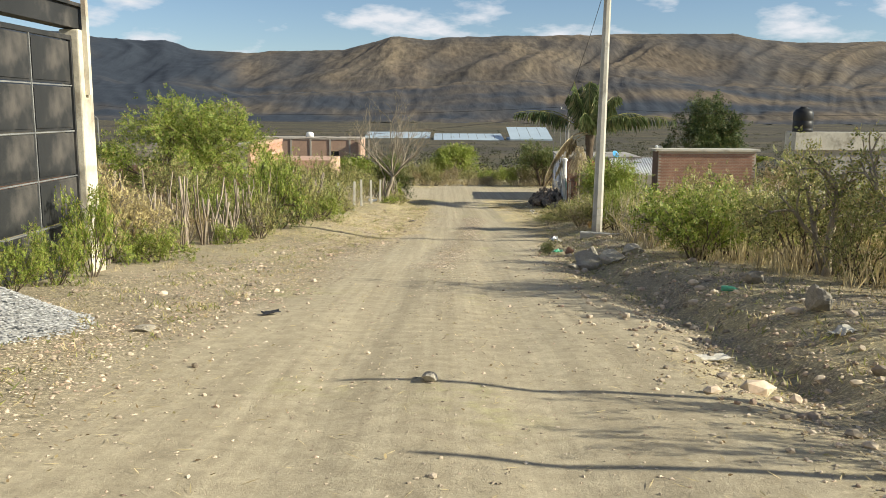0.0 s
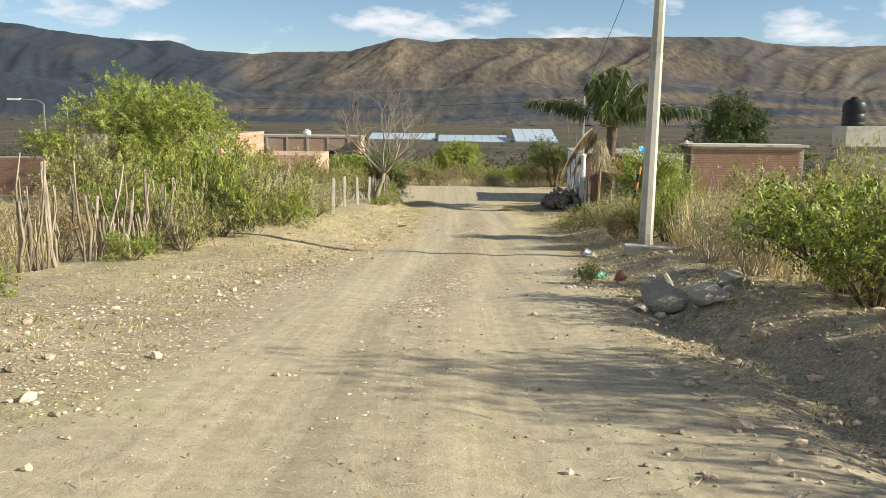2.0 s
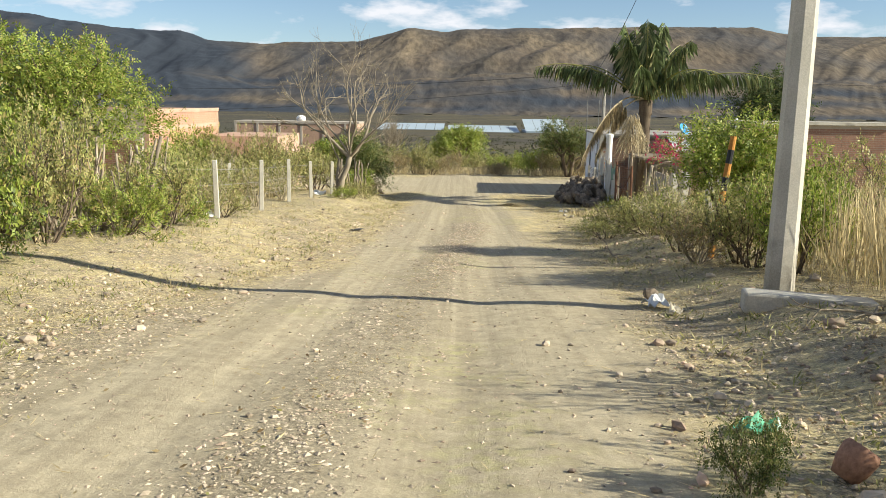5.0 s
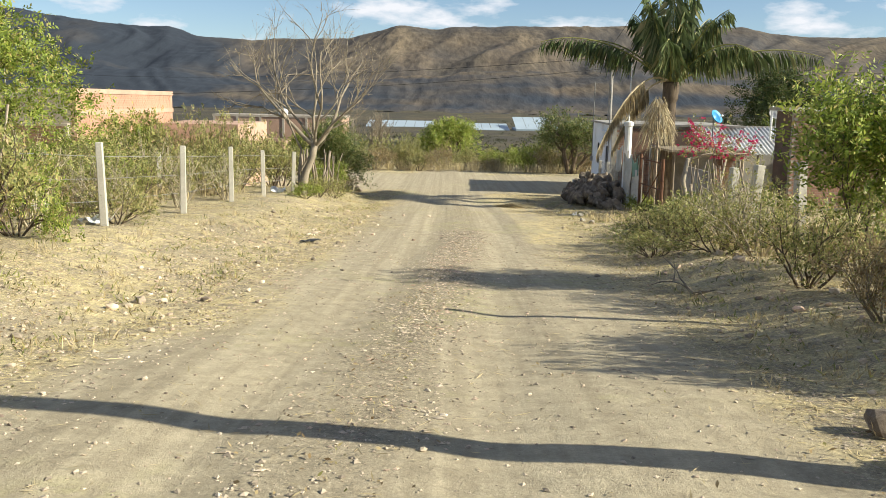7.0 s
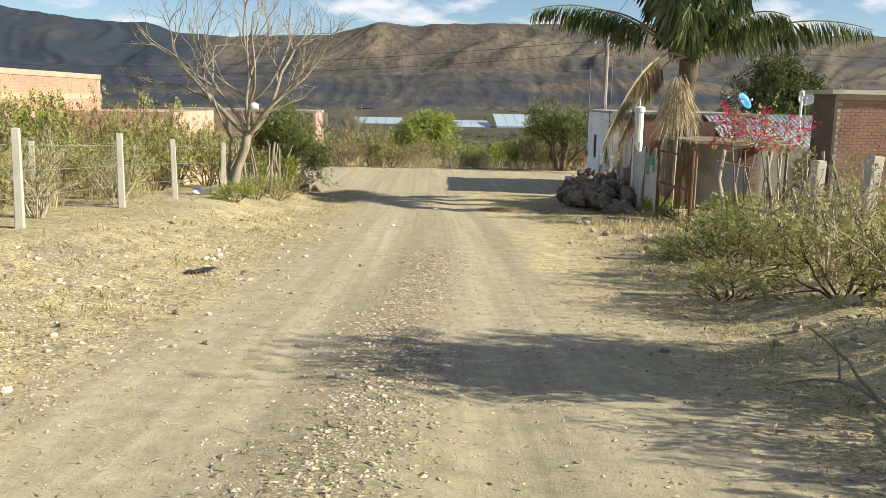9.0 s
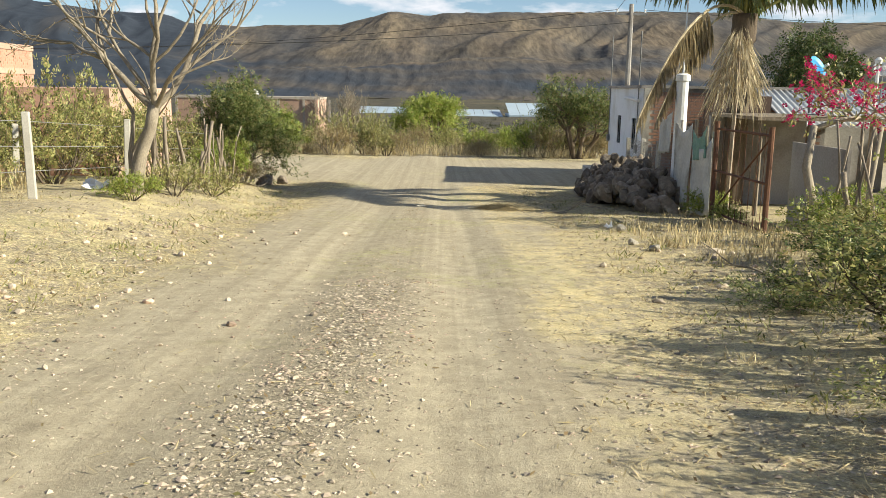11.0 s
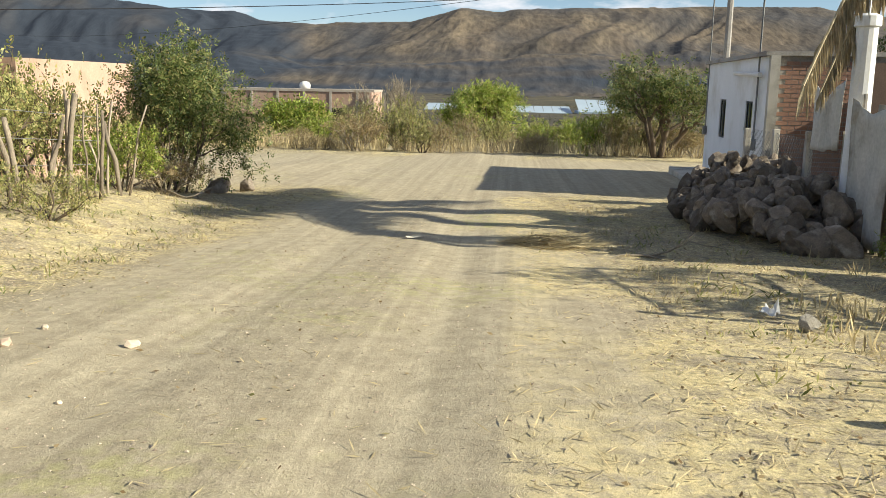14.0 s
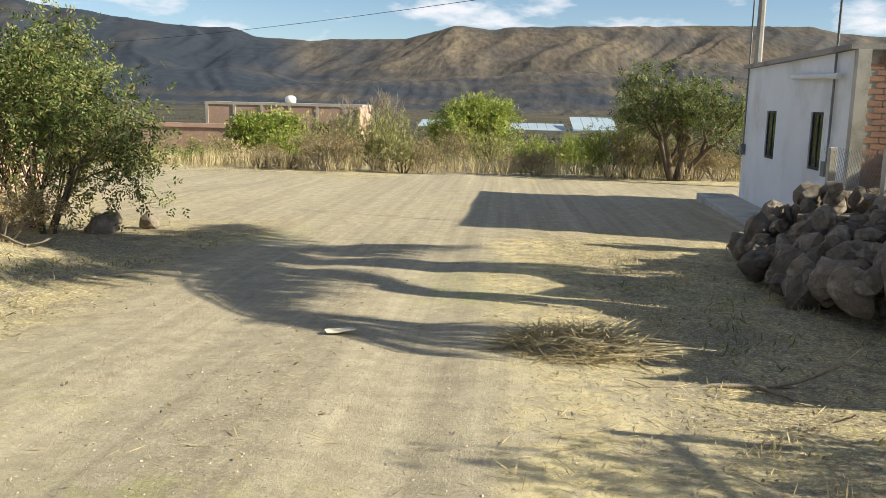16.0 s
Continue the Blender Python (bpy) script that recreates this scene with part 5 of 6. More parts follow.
def bougainvillea():
    rng = random.Random(17)
    x, y = 8.8, 52.4
    z = ground_z(x, y)
    g = thing("bougainvillea", (x, y, z), "bougainvillea with magenta flowers on pale crooked stems", "flowering bush")
    wood, tips, leaves, fl = Build(), [], Build(), Build()
    wood.tube([(x, y, z - 0.1), (x + 0.02, y, z + 0.6), (x - 0.1, y + 0.1, z + 1.2), (x + 0.1, y + 0.4, z + 1.9)], [0.1, 0.085, 0.075, 0.06], 8)
    wood.tube([(x + 0.1, y + 0.4, z + 1.85), (x + 0.7, y + 0.8, z + 2.0), (x + 1.3, y + 1.2, z + 2.05)], [0.055, 0.045, 0.035], 7)
    wood.tube([(x + 0.9, y - 0.3, z - 0.1), (x + 1.0, y, z + 0.8), (x + 1.3, y + 0.4, z + 1.9)], [0.06, 0.05, 0.04], 7)
    for i in range(9):
        w = rng.uniform(0, 6.28)
        d = Vector((math.cos(w), math.sin(w) * 0.9, 0.45)).normalized()
        grow(wood, tips, Vector((x + 1.3 + rng.uniform(-0.6, 0.8), y + 1.2, z + 2.0)), d, 0.7, 0.025, 2, rng, 0.3, 3, 0.75, 0.0, 5)
    foliage(fl, [q for q in tips if q[0].z > z + 1.95][::4], rng, 20, 0.05, 0.8, 0.09)
    foliage(leaves, tips[::2], rng, 3, 0.10, 0.5, 0.15)
    part("stem", wood, PALE_BARK, g, smooth=True)
    part("blossom", fl, FLOWER, g, "bright magenta bracts")
    part("crown", leaves, LEAF_OLIVE, g)


bougainvillea()
stick_fence([(8.1, 52.0), (8.7, 49.5), (8.3, 46.5), (7.9, 43.5)], 0.28, 1.2, 2.0, 9, "crooked pale stick fence along the yard", 0.3)
for x, y, tilt in ((7.6, 43.2, 5), (8.0, 41.5, -4), (7.9, 45.4, 2)):
    b = Build()
    b.box(-0.09, 0.09, -0.09, 0.09, -0.2, 1.75, pose(x, y, ground_z(x, y), 0, tilt, 12))
    tagged(part("fence_post", b, CONCRETE, bevel=0.015), "leaning grey concrete fence post among twigs", "fence post", "yard posts")


def striped_post():
    x, y = 5.75, 33.7
    m = pose(x, y, ground_z(x, y), -3, 9, 10)
    g = thing("striped_post", (x, y, ground_z(x, y)), "leaning wooden post banded in black and orange", "post")
    orange = mat("orange_paint", (0.55, 0.27, 0.07), (0.45, 0.2, 0.05), 3, 40, bump=0.2)
    for i in range(9):
        b = Build()
        b.lathe([(0.055, i * 0.24 - (0.2 if i == 0 else 0)), (0.055, (i + 1) * 0.24 - 0.003)], 10, m)
        part("band", b, BLACK_PLASTIC if i % 2 else orange, g)


striped_post()


# ---------- bushes and weeds along the way ----------
for kind, x, y, w, h in [
    # by the first gate and stick fence
    ("green", -6.15, 14.9, 1.1, 1.5), ("green", -6.1, 13.4, 1.0, 0.9), ("green", -6.2, 12.2, 0.9, 0.7), ("green", -6.3, 18.6, 1.6, 0.8), ("olive", -6.9, 20.2, 1.1, 0.6),
    ("green", -6.3, 25.4, 1.3, 0.6), ("dry", -7.6, 21.5, 1.8, 1.4), ("dry", -7.6, 25, 2.0, 1.5), ("olive", -6.0, 28.0, 1.8, 1.5),
    ("dark", -5.9, 31.0, 2.0, 1.5), ("olive", -5.6, 32.8, 2.2, 2.0), ("green", -5.0, 34.6, 2.0, 1.1), ("olive", -4.9, 36.3, 2.2, 1.5), ("green", -5.3, 38.2, 1.8, 1.3),
    ("olive", -7.5, 36.5, 2.6, 2.4), ("dry", -6.2, 34.0, 1.8, 1.8), ("twiggy", -5.7, 39.6, 1.8, 1.5), ("twiggy", -5.5, 42.0, 2.0, 1.25), ("twiggy", -5.3, 46.4, 1.9, 1.25),
    ("twiggy", -5.0, 49.5, 1.8, 1.17), ("olive", -4.9, 41.2, 1.5, 0.70), ("olive", -7.6, 44.5, 2.6, 1.25), ("olive", -8.6, 48.5, 3.0, 1.56), ("twiggy", -7.8, 52, 2.4, 1.56),
    ("olive", -9.6, 55.5, 3.6, 2.03), ("olive", -7.6, 59.0, 3.2, 2.6), ("green", -11.4, 60, 3.4, 2.8), ("olive", -6.0, 62.5, 2.6, 2.2), ("olive", -8.6, 65.5, 3.4, 2.6),
    ("olive", -3.2, 55.2, 1.2, 0.7), ("olive", -2.9, 57.0, 1.4, 0.7), ("green", -3.3, 53.0, 1.0, 0.5), ("green", -3.6, 60.8, 1.6, 1.1), ("dry", -3.4, 62.2, 1.8, 0.8),
    ("green", -11, 40, 3.2, 2.2), ("olive", -10.5, 34, 3.2, 2.2), ("dry", -9.5, 28, 2.6, 1.6), ("olive", -9.6, 22, 2.6, 1.6),
    # right bank
    ("olive", 6.3, 12.6, 1.5, 1.2), ("olive", 6.5, 15.4, 2.2, 1.4), ("olive", 6.2, 17.6, 2.2, 1.5), ("olive", 6.8, 19.8, 2.6, 1.4), ("olive", 8.0, 18.2, 2.6, 1.4),
    ("olive", 6.5, 22.2, 2.2, 1.5), ("twiggy", 5.4, 24.4, 1.8, 1.4), ("twiggy", 5.3, 21.8, 1.8, 1.3), ("olive", 7.2, 24.6, 2.6, 1.4), ("green", 6.3, 31.3, 1.5, 1.5), ("olive", 5.9, 32.0, 1.6, 1.3),
    ("green", 5.7, 19.0, 2.8, 1.55), ("green", 5.2, 17.5, 2.0, 1.2), ("olive", -6.6, 57.2, 2.8, 1.72), ("olive", -7.0, 54.0, 2.6, 1.48), ("olive", -5.8, 60.0, 2.2, 1.7), ("green", -9.8, 51, 3.0, 1.72), ("twiggy", 7.4, 27.0, 2.4, 1.6), ("green", 7.4, 34.3, 1.6, 1.8), ("olive", -4.7, 65.6, 2.8, 2.2), ("olive", -5.0, 63.4, 2.4, 1.6), ("green", -7.6, 28.7, 2.4, 1.6), ("green", -6.2, 30.6, 2.6, 2.5), ("olive", 5.9, 32.6, 1.6, 1.0), ("olive", 5.7, 35.6, 1.8, 1.0), ("dry", 5.3, 32.9, 1.5, 0.95), ("olive", 6.2, 40.6, 1.8, 0.9), ("olive", -6.3, 45.5, 2.2, 1.17), ("olive", -6.0, 51.8, 2.2, 1.25), ("olive", -8.5, 42, 2.8, 1.48), ("olive", -9, 58, 3.2, 2.5), ("green", -7.4, 47.3, 2.2, 1.17), ("dry", -6.4, 43.6, 1.6, 0.86), 
    ("dark", 2.8, 22.8, 0.5, 0.42), ("twiggy", 6.7, 40.0, 2.4, 1.1), ("twiggy", 7.0, 42.5, 2.2, 1.5), ("twiggy", 7.4, 44.6, 2.0, 1.3), ("dark", 6.9, 46.4, 2.2, 0.7),
    ("olive", 7.8, 48.2, 2.0, 0.8), ("olive", 6.1, 43.6, 2.0, 0.8), ("olive", 5.2, 41.5, 1.5, 0.45), ("dark", 5.7, 45.6, 1.2, 0.35), ("green", 8.6, 50.4, 1.6, 0.9),
    ("olive", 9.6, 47, 2.2, 1.2), ("olive", 10.5, 30, 3.2, 1.5), ("green", 11.5, 22, 3.4, 1.6), ("olive", 10, 14, 3, 2.0),
    ("green", 8.1, 54.7, 0.9, 0.4), ("green", 8.3, 56.8, 1.0, 0.6), ("dry", 22.3, 58.2, 2.2, 3.4), ("olive", 24.8, 60, 3.4, 4.0), ("olive", 15, 48, 4, 2.6),
    ("olive", 6.2, 4.6, 2.4, 1.9), ("olive", 7.2, 1.2, 2.6, 2.4), ("olive", 6.8, 8.4, 2.2, 1.6),
]:
    bush(kind, x, y, w, h)

# the brush beyond the cross street
rng_b = random.Random(44)
for i in range(64):
    x = -30 + i * 0.95 + rng_b.uniform(-0.5, 0.5)
    y = 85.0 + rng_b.uniform(0, 7) + (3 if x < -7 else 0)
    kind = rng_b.choice(("dry", "dry", "olive", "dry", "dry", "olive", "green"))
    bush(kind, x, y, rng_b.uniform(1.8, 3.4), rng_b.uniform(0.9, 2.3) if x > -5 else rng_b.uniform(0.5, 1.2))
for i in range(26):
    bush(rng_b.choice(("dry", "olive", "olive", "green")), rng_b.uniform(-30, 30), rng_b.uniform(94, 125), rng_b.uniform(3, 5), rng_b.uniform(0.9, 1.7))

# pale seeded weed beside the gate pillar
PALE_WEED = shrub_meshes(71, 1.8, 1.6, 9, 0.06, PALE_FLOWER, PALE_BARK, 10, scatter=0.13, width=0.7, lean=0.5)
for x, y, h in ((-7.0, 17.6, 1.1), (-7.5, 18.6, 1.15), (-6.8, 19.2, 0.8)):
    plant("flowering_weed", PALE_WEED, (x, y, ground_z(x, y)), "tall weed with pale yellow seed heads", "weed", "pale weeds", (1, 1, h), x * 80)


def trunk_bush(x, y, seed, h):
    rng = random.Random(seed)
    wood, tips, leaves = Build(), [], Build()
    for i in range(3):
        w = i * 2.1 + rng.uniform(-0.4, 0.4)
        d = Vector((math.cos(w) * 0.35, math.sin(w) * 0.35, 1)).normalized()
        grow(wood, tips, Vector((math.cos(w) * 0.1, math.sin(w) * 0.1, -0.1)), d, h * 0.5, 0.085, 3, rng, 0.25, 3, 0.66, 0.1, 7, 0.75)
    foliage(leaves, [t for t in tips if t[0].z > h * 0.3], rng, 9, 0.065, 0.5, 0.16)
    tree_thing("thorn_bush", (x, y, ground_z(x, y)), "crooked thick stemmed thorn bush with small leaves", "bush", wood, leaves, PALE_BARK, LEAF_OLIVE, "thorn bushes")


trunk_bush(6.3, 14.0, 81, 1.9)
trunk_bush(6.9, 12.5, 82, 2.0)
trunk_bush(6.8, 10.8, 83, 2.3)


def banana(x, y, h, seed):
    rng = random.Random(seed)
    g = thing("banana_plant", (x, y, ground_z(x, y)), "banana plant with broad torn green leaves", "banana plant")
    b = Build()
    b.tube([(x, y, ground_z(x, y) - 0.1), (x, y, ground_z(x, y) + h * 0.6)], [0.14, 0.09], 8)
    part("stem", b, LEAF_OLIVE, g)
    for i in range(8):
        az = i * 2.4
        r, l = Build(), Build()
        frond(r, l, (x, y, ground_z(x, y) + h * 0.58), az, 2.0, 1.0, 0.55, rng, 0.38, 26, 0.13, 0.3)
        part("leaf", l, LEAF, g)


banana(21.3, 62.4, 5.4, 5)
banana(22.6, 62.8, 5.0, 6)

# slim poles on the bank that throw long shadows over the road
for x, y, h in ((6.6, 5.4, 3.5), (6.1, 3.6, 2.9)):
    b = Build()
    z = ground_z(x, y)
    b.tube([(x, y, z - 0.2), (x + 0.05, y + 0.03, z + h * 0.5), (x - 0.03, y, z + h)], [0.06, 0.05, 0.035], 7)
    tagged(part("wooden_pole", b, WOOD, smooth=True), "slim weathered wooden pole on the bank", "pole", "bank poles")


# ---------- litter, grass and stones ----------
def scatter_stones():
    rng = random.Random(5)
    b = Build()
    n = 0
    while n < 125000:
        y = rng.uniform(2.5, 66) if rng.random() < 0.93 else rng.uniform(66, 84)
        x = mid(y) + rng.gauss(0, 3.4)
        worn, straw, stony = cover(x, y)
        if abs(x - mid(y)) > 8 or rng.random() > 0.1 + 0.12 * step(y, 24, 40) + 0.78 * stony:
            continue
        r = min(0.024, 0.0072 * math.exp(rng.gauss(0.25, 0.5))) * (1 - 0.4 * step(y, 42, 50))
        b.pebble((x, y, ground_z(x, y) + r * 0.2), r, rng)
        n += 1
    for _ in range(220):
        y = rng.uniform(3, 46)
        x = mid(y) + rng.gauss(0, 3.2)
        r = min(0.06, 0.014 * math.exp(rng.gauss(0.2, 0.45)))
        b.stone((x, y, ground_z(x, y) + r * 0.2), r, rng)
    # broken chips on the near verge and along the road's crown
    for k in range(26000):
        y = rng.uniform(4, 44) if k % 3 else rng.uniform(18, 47)
        x = mid(y) - rng.uniform(1.9, 5.6) if k % 3 else mid(y) + rng.gauss(-0.05, 0.32)
        if noise.noise((x * 0.7, y * 0.3, 21)) < -0.15:
            continue
        r = min(0.034, 0.0135 * math.exp(rng.gauss(0.1, 0.4)))
        b.pebble((x, y, ground_z(x, y) + r * 0.15), r, rng)
    tagged(part("road_stones", b, PEBBLE), "loose pale stones and gravel strewn over the dirt road", "stones", kind="stuff")
    # rubble along the ditch and the left verge
    b = Build()
    for _ in range(3200):
        y = rng.uniform(3, 27)
        x = mid(y) + rng.gauss(3.5, 0.8)
        r = 0.015 * math.exp(rng.gauss(0.2, 0.6))
        b.stone((x, y, ground_z(x, y) + r * 0.3), min(r, 0.16), rng)
    for _ in range(3400):
        y = rng.uniform(5, 52)
        x = mid(y) - abs(rng.gauss(3.6, 0.8))
        r = min(0.08, 0.013 * math.exp(rng.gauss(0.2, 0.6)))
        b.stone((x, y, ground_z(x, y) + r * 0.3), r, rng)
    for _ in range(350):
        y = rng.uniform(27, 50)
        x = mid(y) + rng.gauss(4.2, 0.6)
        r = min(0.12, 0.022 * math.exp(rng.gauss(0.2, 0.6)))
        b.stone((x, y, ground_z(x, y) + r * 0.3), r, rng)
    tagged(part("verge_rubble", b, PEBBLE), "broken stones and rubble along the road verges", "rubble", kind="stuff")


scatter_stones()


def scatter_straw():
    rng = random.Random(6)
    b = Build()
    n = 0
    while n < 75000:
        y = rng.uniform(3, 68)
        x = mid(y) + rng.gauss(0.4, 4.0)
        worn, straw, stony = cover(x, y)
        if abs(x - mid(y)) > 9 or rng.random() > 0.05 + straw * 1.0 + 0.15 * (1 - worn):
            continue
        w = rng.uniform(0, 6.283)
        d = Vector((math.cos(w), math.sin(w), rng.uniform(0.0, 0.22))).normalized()
        side = Vector((-d.y, d.x, rng.uniform(-0.5, 0.5))).normalized()
        b.leaf(Vector((x, y, ground_z(x, y) + 0.008)), d, side, rng.uniform(0.04, 0.17), rng.uniform(0.004, 0.011))
        n += 1
    tagged(part("straw_litter", b, STRAW), "dry straw and leaf litter lying on the verges", "straw", kind="stuff")
    b = Build()
    n = 0
    while n < 30000:
        y = rng.uniform(3, 66)
        x = mid(y) + rng.gauss(0, 4.2)
        worn, straw, stony = cover(x, y)
        if abs(x - mid(y)) > 9 or rng.random() > 0.02 + 0.9 * (1 - worn):
            continue
        w = rng.uniform(0, 6.283)
        d = Vector((math.cos(w), math.sin(w), rng.uniform(0.0, 0.5))).normalized()
        b.leaf(Vector((x, y, ground_z(x, y) + 0.01)), d, Vector((-d.y, d.x, rng.uniform(-0.8, 0.8))).normalized(), rng.uniform(0.018, 0.055), rng.uniform(0.012, 0.028))
        n += 1
    tagged(part("leaf_litter", b, LEAF_DRY), "curled brown dead leaves lying on the verges", "leaf litter", kind="stuff")
    b = Build()
    n = 0
    while n < 1000:
        y = rng.uniform(4, 72)
        x = mid(y) + rng.choice((-1, 1)) * (2.6 + abs(rng.gauss(0, 2.6)))
        if rng.random() < 0.12:
            y = rng.uniform(82.5, 88)
            x = rng.uniform(-22, 16)
        worn, straw, stony = cover(x, y)
        if worn > 0.4 or rng.random() > 0.25 + straw * 0.75 or 65 < y < 82:
            continue
        z = ground_z(x, y)
        h = rng.uniform(0.04, 0.13) * (1.8 if abs(x - mid(y)) > 5 else 1)
        for _ in range(rng.randint(8, 16)):
            d = Vector((rng.gauss(0, 0.5), rng.gauss(0, 0.5), 1)).normalized()
            b.leaf(Vector((x + rng.gauss(0, 0.07), y + rng.gauss(0, 0.07), z - 0.01)), d, d.cross(rand_dir(rng)).normalized(), h * rng.uniform(0.6, 1.3), 0.011)
        n += 1
    # tall dry stalks behind the pole and along the yards
    for x0, x1, y0, y1, k, hh in ((6.2, 10.5, 25, 34, 260, 1.3), (8.0, 11.5, 17, 25, 120, 1.0), (-9.5, -7.2, 20, 34, 140, 0.9), (-9, -5.5, 40, 56, 160, 0.6), (5.6, 8.4, 48.5, 54, 110, 0.2), (6.5, 10, 34, 44, 120, 0.8), (-26, 20, 84.2, 89, 800, 0.7), (5.4, 12, 5, 17, 380, 0.5), (5.0, 9, 16, 26, 180, 0.35)):
        for _ in range(k):
            x, y = rng.uniform(x0, x1), rng.uniform(y0, y1)
            z = ground_z(x, y)
            for _ in range(12):
                d = Vector((rng.gauss(0, 0.22), rng.gauss(0, 0.22), 1)).normalized()
                b.leaf(Vector((x + rng.gauss(0, 0.1), y + rng.gauss(0, 0.1), z - 0.02)), d, d.cross(rand_dir(rng)).normalized(), hh * rng.uniform(0.5, 1.3), 0.02)
    tagged(part("dry_grass", b, STRAW), "tufts of dry yellow grass and tall stalks", "grass", kind="stuff")
    b = Build()
    for _ in range(800):
        y = rng.uniform(6, 62)
        x = mid(y) + rng.choice((-1, 1)) * (3.0 + abs(rng.gauss(0, 1.6)))
        z = ground_z(x, y)
        h = rng.uniform(0.05, 0.16)
        for _ in range(12):
            d = Vector((rng.gauss(0, 0.9), rng.gauss(0, 0.9), 1)).normalized()
            b.leaf(Vector((x + rng.gauss(0, 0.12), y + rng.gauss(0, 0.12), z)), d, d.cross(rand_dir(rng)).normalized(), h * rng.uniform(0.5, 1.0), 0.016)
    tagged(part("green_weeds", b, LEAF_OLIVE), "low green weeds scattered along the verges", "weeds", kind="stuff")


scatter_straw()


def gravel_heap():
    rng = random.Random(9)
    b = Build()
    cx, cy = -5.75, 9.2
    for _ in range(9000):
        u, w = math.sqrt(rng.random()) * 1.04, rng.uniform(0, 6.283)
        x, y = cx + 1.7 * u * math.cos(w), cy + 1.9 * u * math.sin(w)
        b.pebble((x, y, ground_z(x, y) + 0.75 * max(0, 1 - u) + rng.uniform(-0.01, 0.02)), rng.uniform(0.014, 0.032), rng)
    k = 24
    ring = [(cx + 1.66 * math.cos(2 * math.pi * i / k), cy + 1.86 * math.sin(2 * math.pi * i / k)) for i in range(k)]
    b.add([(x, y, ground_z(x, y) - 0.03) for x, y in ring] + [(cx, cy, ground_z(cx, cy) + 0.73)], [(i, (i + 1) % k, k) for i in range(k)])
    tagged(part("gravel_heap", b, GRAVEL), "heap of pale grey crushed gravel by the gate", "gravel", kind="stuff")


gravel_heap()


def straw_heap():
    rng = random.Random(10)
    b = Build()
    for _ in range(900):
        u, w = math.sqrt(rng.random()), rng.uniform(0, 6.283)
        x, y = 3.9 + 0.62 * u * math.cos(w), 58.4 + 0.6 * u * math.sin(w)
        a = rng.uniform(0, 6.283)
        d = Vector((math.cos(a), math.sin(a), rng.uniform(-0.05, 0.16))).normalized()
        b.leaf(Vector((x, y, ground_z(x, y) + 0.16 * (1 - u) * rng.random() + 0.01)), d, Vector((-d.y, d.x, 0.3)).normalized(), rng.uniform(0.15, 0.5), 0.02)
    tagged(part("straw_heap", b, STRAW), "flat heap of dry stalks lying on the road edge", "straw", kind="stuff")


straw_heap()


def scrap(name, x, y, w, l, turn, material, label, category, bend=0.04, seed=1):
    """A crumpled sheet of something thin, lying on the ground."""
    rng = random.Random(seed)
    n = 6
    b = Build()
    m = pose(x, y, ground_z(x, y) + 0.03, 0, 0, turn)
    for j in range(n):
        for i in range(n):
            b.v.append(tuple(m @ Vector((w * (i / (n - 1) - 0.5) + rng.gauss(0, 0.02) * w, l * (j / (n - 1) - 0.5) + rng.gauss(0, 0.02) * l, abs(rng.gauss(0, bend))))))
    b.f = [(j * n + i, j * n + i + 1, (j + 1) * n + i + 1, (j + 1) * n + i) for j in range(n - 1) for i in range(n - 1)]
    o = part(name, b, material)
    s = o.modifiers.new("thick", "SOLIDIFY")
    s.thickness = 0.006
    tagged(o, label, category)


scrap("paper_scrap", 1.86, 58.45, 0.26, 0.1, 20, PALE_PAINT, "white paper scrap lying on the road", "paper", 0.01, 1)
scrap("plastic_bag", 5.45, 53.3, 0.14, 0.13, 50, WHITE_PLASTIC, "crumpled white plastic bag on dry grass", "bag", 0.04, 2)
scrap("plastic_bag", -4.45, 54.3, 0.5, 0.4, 10, WHITE_PLASTIC, "white plastic sack caught by the fence", "bag", 0.08, 3)
scrap("plastic_bag", -5.2, 41.0, 0.5, 0.4, 70, WHITE_PLASTIC, "pale plastic bag on the verge", "bag", 0.09, 7)
scrap("cardboard_scrap", 2.75, 8.6, 0.42, 0.2, 12, CONCRETE, "grey scrap of board beside the ditch", "board", 0.012, 4)
scrap("cardboard_scrap", 4.0, 8.4, 0.3, 0.18, 40, CONCRETE, "pale scrap of sheeting beside the ditch", "sheeting", 0.03, 5)
scrap("rubber_scrap", -2.2, 10.8, 0.22, 0.15, 30, BLACK_PLASTIC, "dark scrap of rubber on the dirt", "rubber", 0.012, 6)
scrap("rubber_scrap", -1.6, 43.2, 0.5, 0.2, 60, BLACK_PLASTIC, "dark strip of rubber on the verge", "rubber", 0.02, 8)
scrap("plastic_bag", 3.2, 23.9, 0.26, 0.18, 30, GREEN_PLASTIC, "torn green plastic bag among rubbish by the slab", "bag", 0.04, 9)
scrap("plastic_bag", 4.0, 23.2, 0.2, 0.15, 80, WHITE_PLASTIC, "crumpled white plastic scrap in the ditch", "bag", 0.04, 10)
scrap("plastic_bag", 3.85, 29.5, 0.3, 0.26, 15, WHITE_PLASTIC, "crumpled white plastic bag at the road edge", "bag", 0.07, 11)
scrap("plastic_bag", 3.95, 28.9, 0.2, 0.14, 65, PALE_PAINT, "pale plastic scrap at the road edge", "bag", 0.04, 12)
boulder(3.95, 30.2, 0.15, 0.13, 0.14, 40, 4, "dark brown stone beside a plastic bag", surface=ROCKS)
boulder(5.55, 52.7, 0.09, 0.08, 0.1, 20, 2, "small grey block beside the road")
boulder(5.4, 49.6, 0.1, 0.09, 0.08, 60, 5, "dark stone on dry grass")
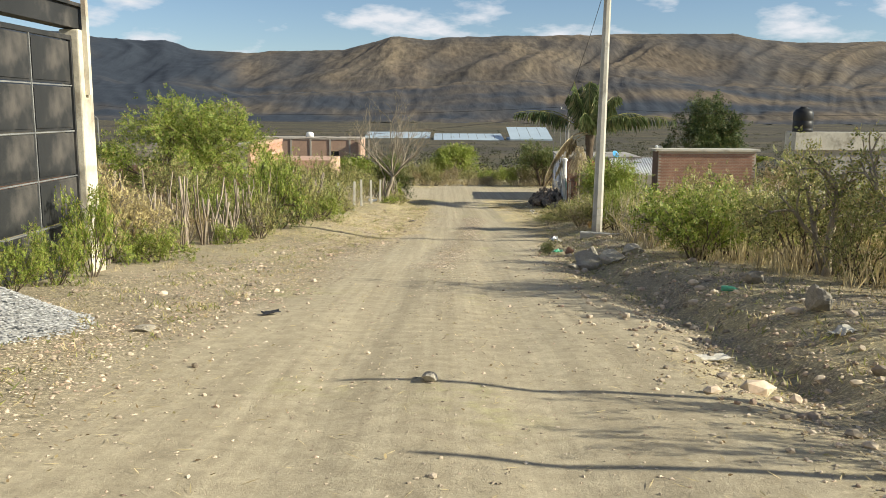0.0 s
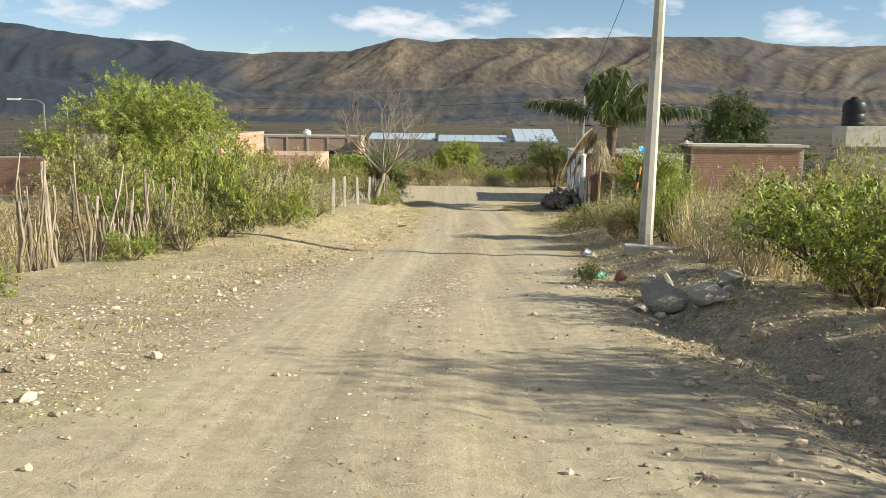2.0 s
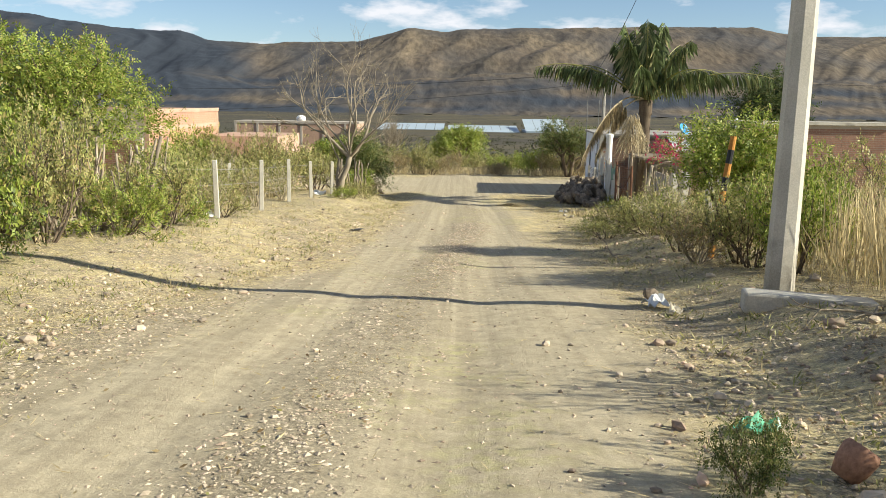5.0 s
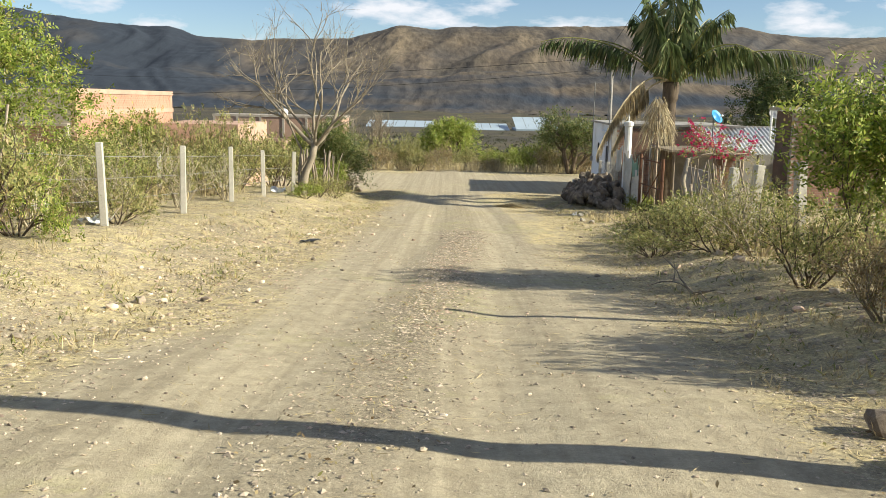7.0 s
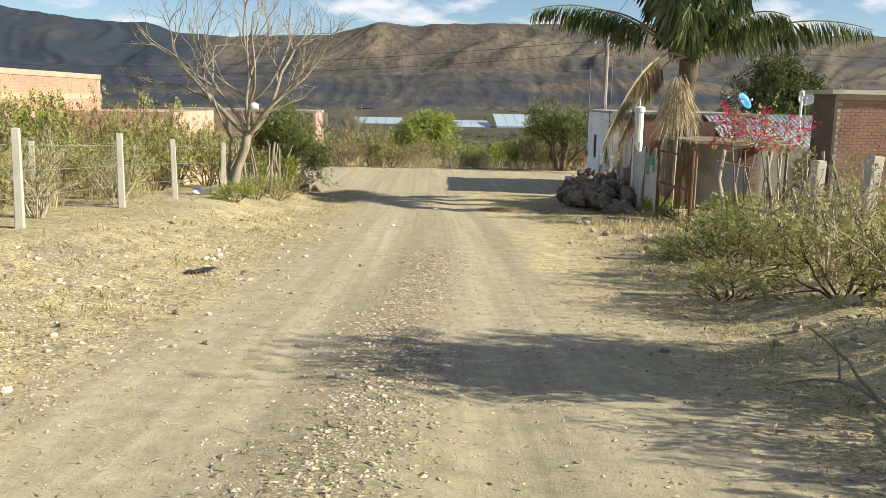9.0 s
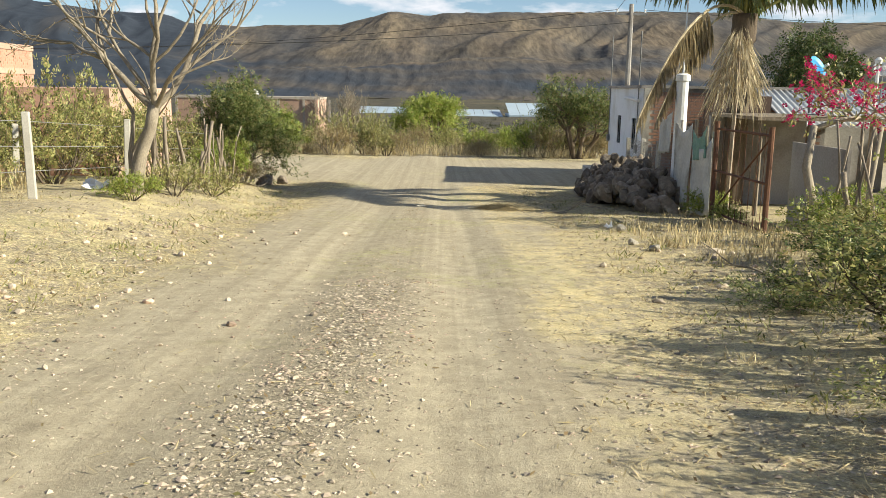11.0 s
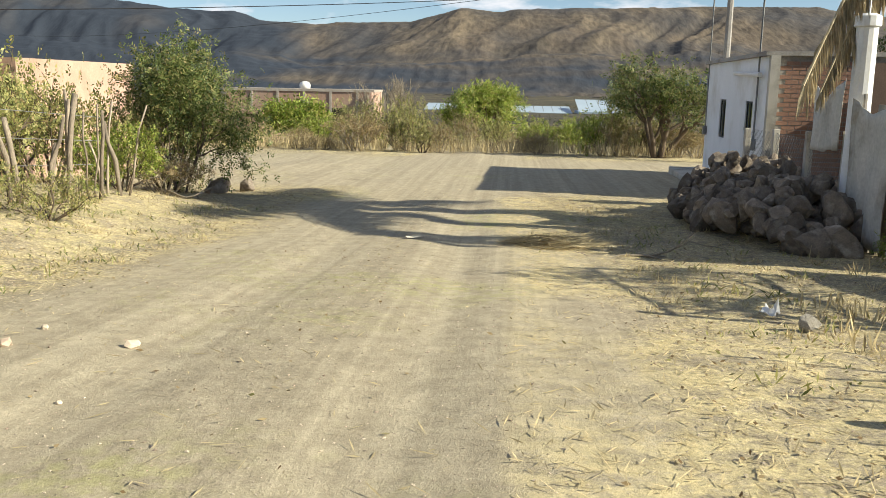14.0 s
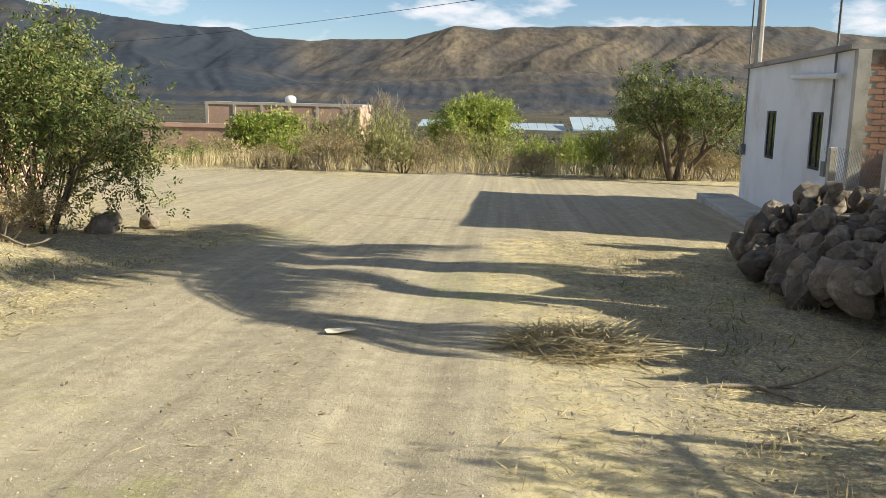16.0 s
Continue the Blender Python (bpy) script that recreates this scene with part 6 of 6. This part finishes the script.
boulder(5.25, 50.3, 0.08, 0.08, 0.07, 90, 6, "dark stone on dry grass")
boulder(-3.35, 9.4, 0.12, 0.1, 0.07, 10, 5, "pale stone on the dirt road")
boulder(-0.1, 6.9, 0.13, 0.09, 0.06, 80, 3, "dark clod on the dirt road")

b = Build()
m = pose(4.05, 12.0, ground_z(4.05, 12.0) + 0.04, 90, 0, 70)
b.lathe([(0.035, -0.1), (0.042, -0.07), (0.042, 0.04), (0.03, 0.08), (0.014, 0.1), (0.014, 0.12)], 12, m)
tagged(part("plastic_bottle", b, GREEN_PLASTIC, smooth=True), "green plastic bottle lying in the ditch", "bottle")
b = Build()
m = pose(3.4, 23.0, ground_z(3.4, 23.0) + 0.1, 30, 20, 70)
b.lathe([(0.07, -0.10), (0.095, -0.02), (0.105, 0.07), (0.09, 0.10), (0.075, 0.10), (0.06, -0.04)], 12, m)
tagged(part("broken_pot", b, TERRACOTTA, smooth=True), "broken terracotta pot by the road", "pot")

# fallen branches
rng_f = random.Random(13)
for x, y in ((4.6, 36.5), (-2.9, 61.9), (5.4, 27.0), (6.3, 47.2), (5.0, 57.2)):
    wood, tips = Build(), []
    z = ground_z(x, y)
    for i in range(4):
        w = rng_f.uniform(0, 6.28)
        grow(wood, tips, Vector((x, y, z + 0.03)), Vector((math.cos(w), math.sin(w), 0.12)).normalized(), 0.6, 0.018, 1, rng_f, 0.2, 2, 0.7, 0.02, 5)
    tagged(part("fallen_branch", wood, PALE_BARK, smooth=True), "dry fallen branch lying on the ground", "branch", "fallen branches")

# ---------- far valley ----------
def greenhouse(x0, x1, y, z0, z1, depth, label):
    g = thing("greenhouse", ((x0 + x1) / 2, y, z0), label, "greenhouse")
    n = max(2, int((x1 - x0) / 9))
    for i in range(n):
        a, c = x0 + (x1 - x0) * i / n, x0 + (x1 - x0) * (i + 1) / n - 0.4
        b = Build()
        b.box(a, c, y, y + depth, z0 - 6, z0 + 1.5)
        k = 8
        for q in range(k + 1):
            s = q / k
            b.v += [(a, y + depth * s, z0 + 1.5 + (z1 - z0 - 1.5) * s), (c, y + depth * s, z0 + 1.5 + (z1 - z0 - 1.5) * s)]
        o = len(b.v) - 2 * (k + 1)
        b.f += [(o + 2 * q, o + 2 * q + 1, o + 2 * q + 3, o + 2 * q + 2) for q in range(k)]
        part("roof_bay", b, SHEET_WHITE, g)


greenhouse(-10, 62, 880, -29, -22.5, 60, "long white plastic greenhouse in the valley")
greenhouse(66, 108, 860, -27, -15, 60, "pale plastic greenhouse with stepped roofs in the valley")
greenhouse(-85, -14, 930, -29, -22, 50, "grey plastic greenhouse in the valley")


def far_woods():
    rng = random.Random(77)
    b = Build()
    for _ in range(2600):
        y = 130 * math.exp(rng.random() * 2.2)
        x = rng.uniform(-0.75, 0.75) * y
        if 640 < y < 900 and -110 < x < 125 or y < 200 and -45 < x < -8:
            continue
        s = rng.uniform(0.5, 1.5) * (1 + y / 1500)
        z = ground_z(x, y)
        for _ in range(40):
            p = Vector((x + rng.gauss(0, s * 0.9), y + rng.gauss(0, s * 0.9), z + abs(rng.gauss(s * 0.35, s * 0.3))))
            d = rand_dir(rng, 0.4)
            b.leaf(p, d, d.cross(rand_dir(rng)).normalized(), s * 0.42, s * 0.26)
    tagged(part("far_trees", b, FAR_SCRUB), "scattered dark trees and scrub over the valley floor", "trees", kind="stuff")


far_woods()

# lamp post in the far yard
g = thing("street_lamp", (-22.6, 57.0, ground_z(-22.6, 57)), "slim grey street lamp with a bent arm", "street lamp")
b = Build()
zl = ground_z(-22.6, 57)
b.tube([(-22.6, 57, zl - 0.2), (-22.6, 57, 0.9), (-22.9, 57, 1.1), (-24.0, 57, 1.15)], [0.07, 0.05, 0.04, 0.035], 7)
part("mast", b, GREY_EDGE, g)
b = Build()
b.box(-24.6, -23.9, 56.88, 57.12, 1.1, 1.2)
part("lamp_head", b, WHITE_PLASTIC, g)
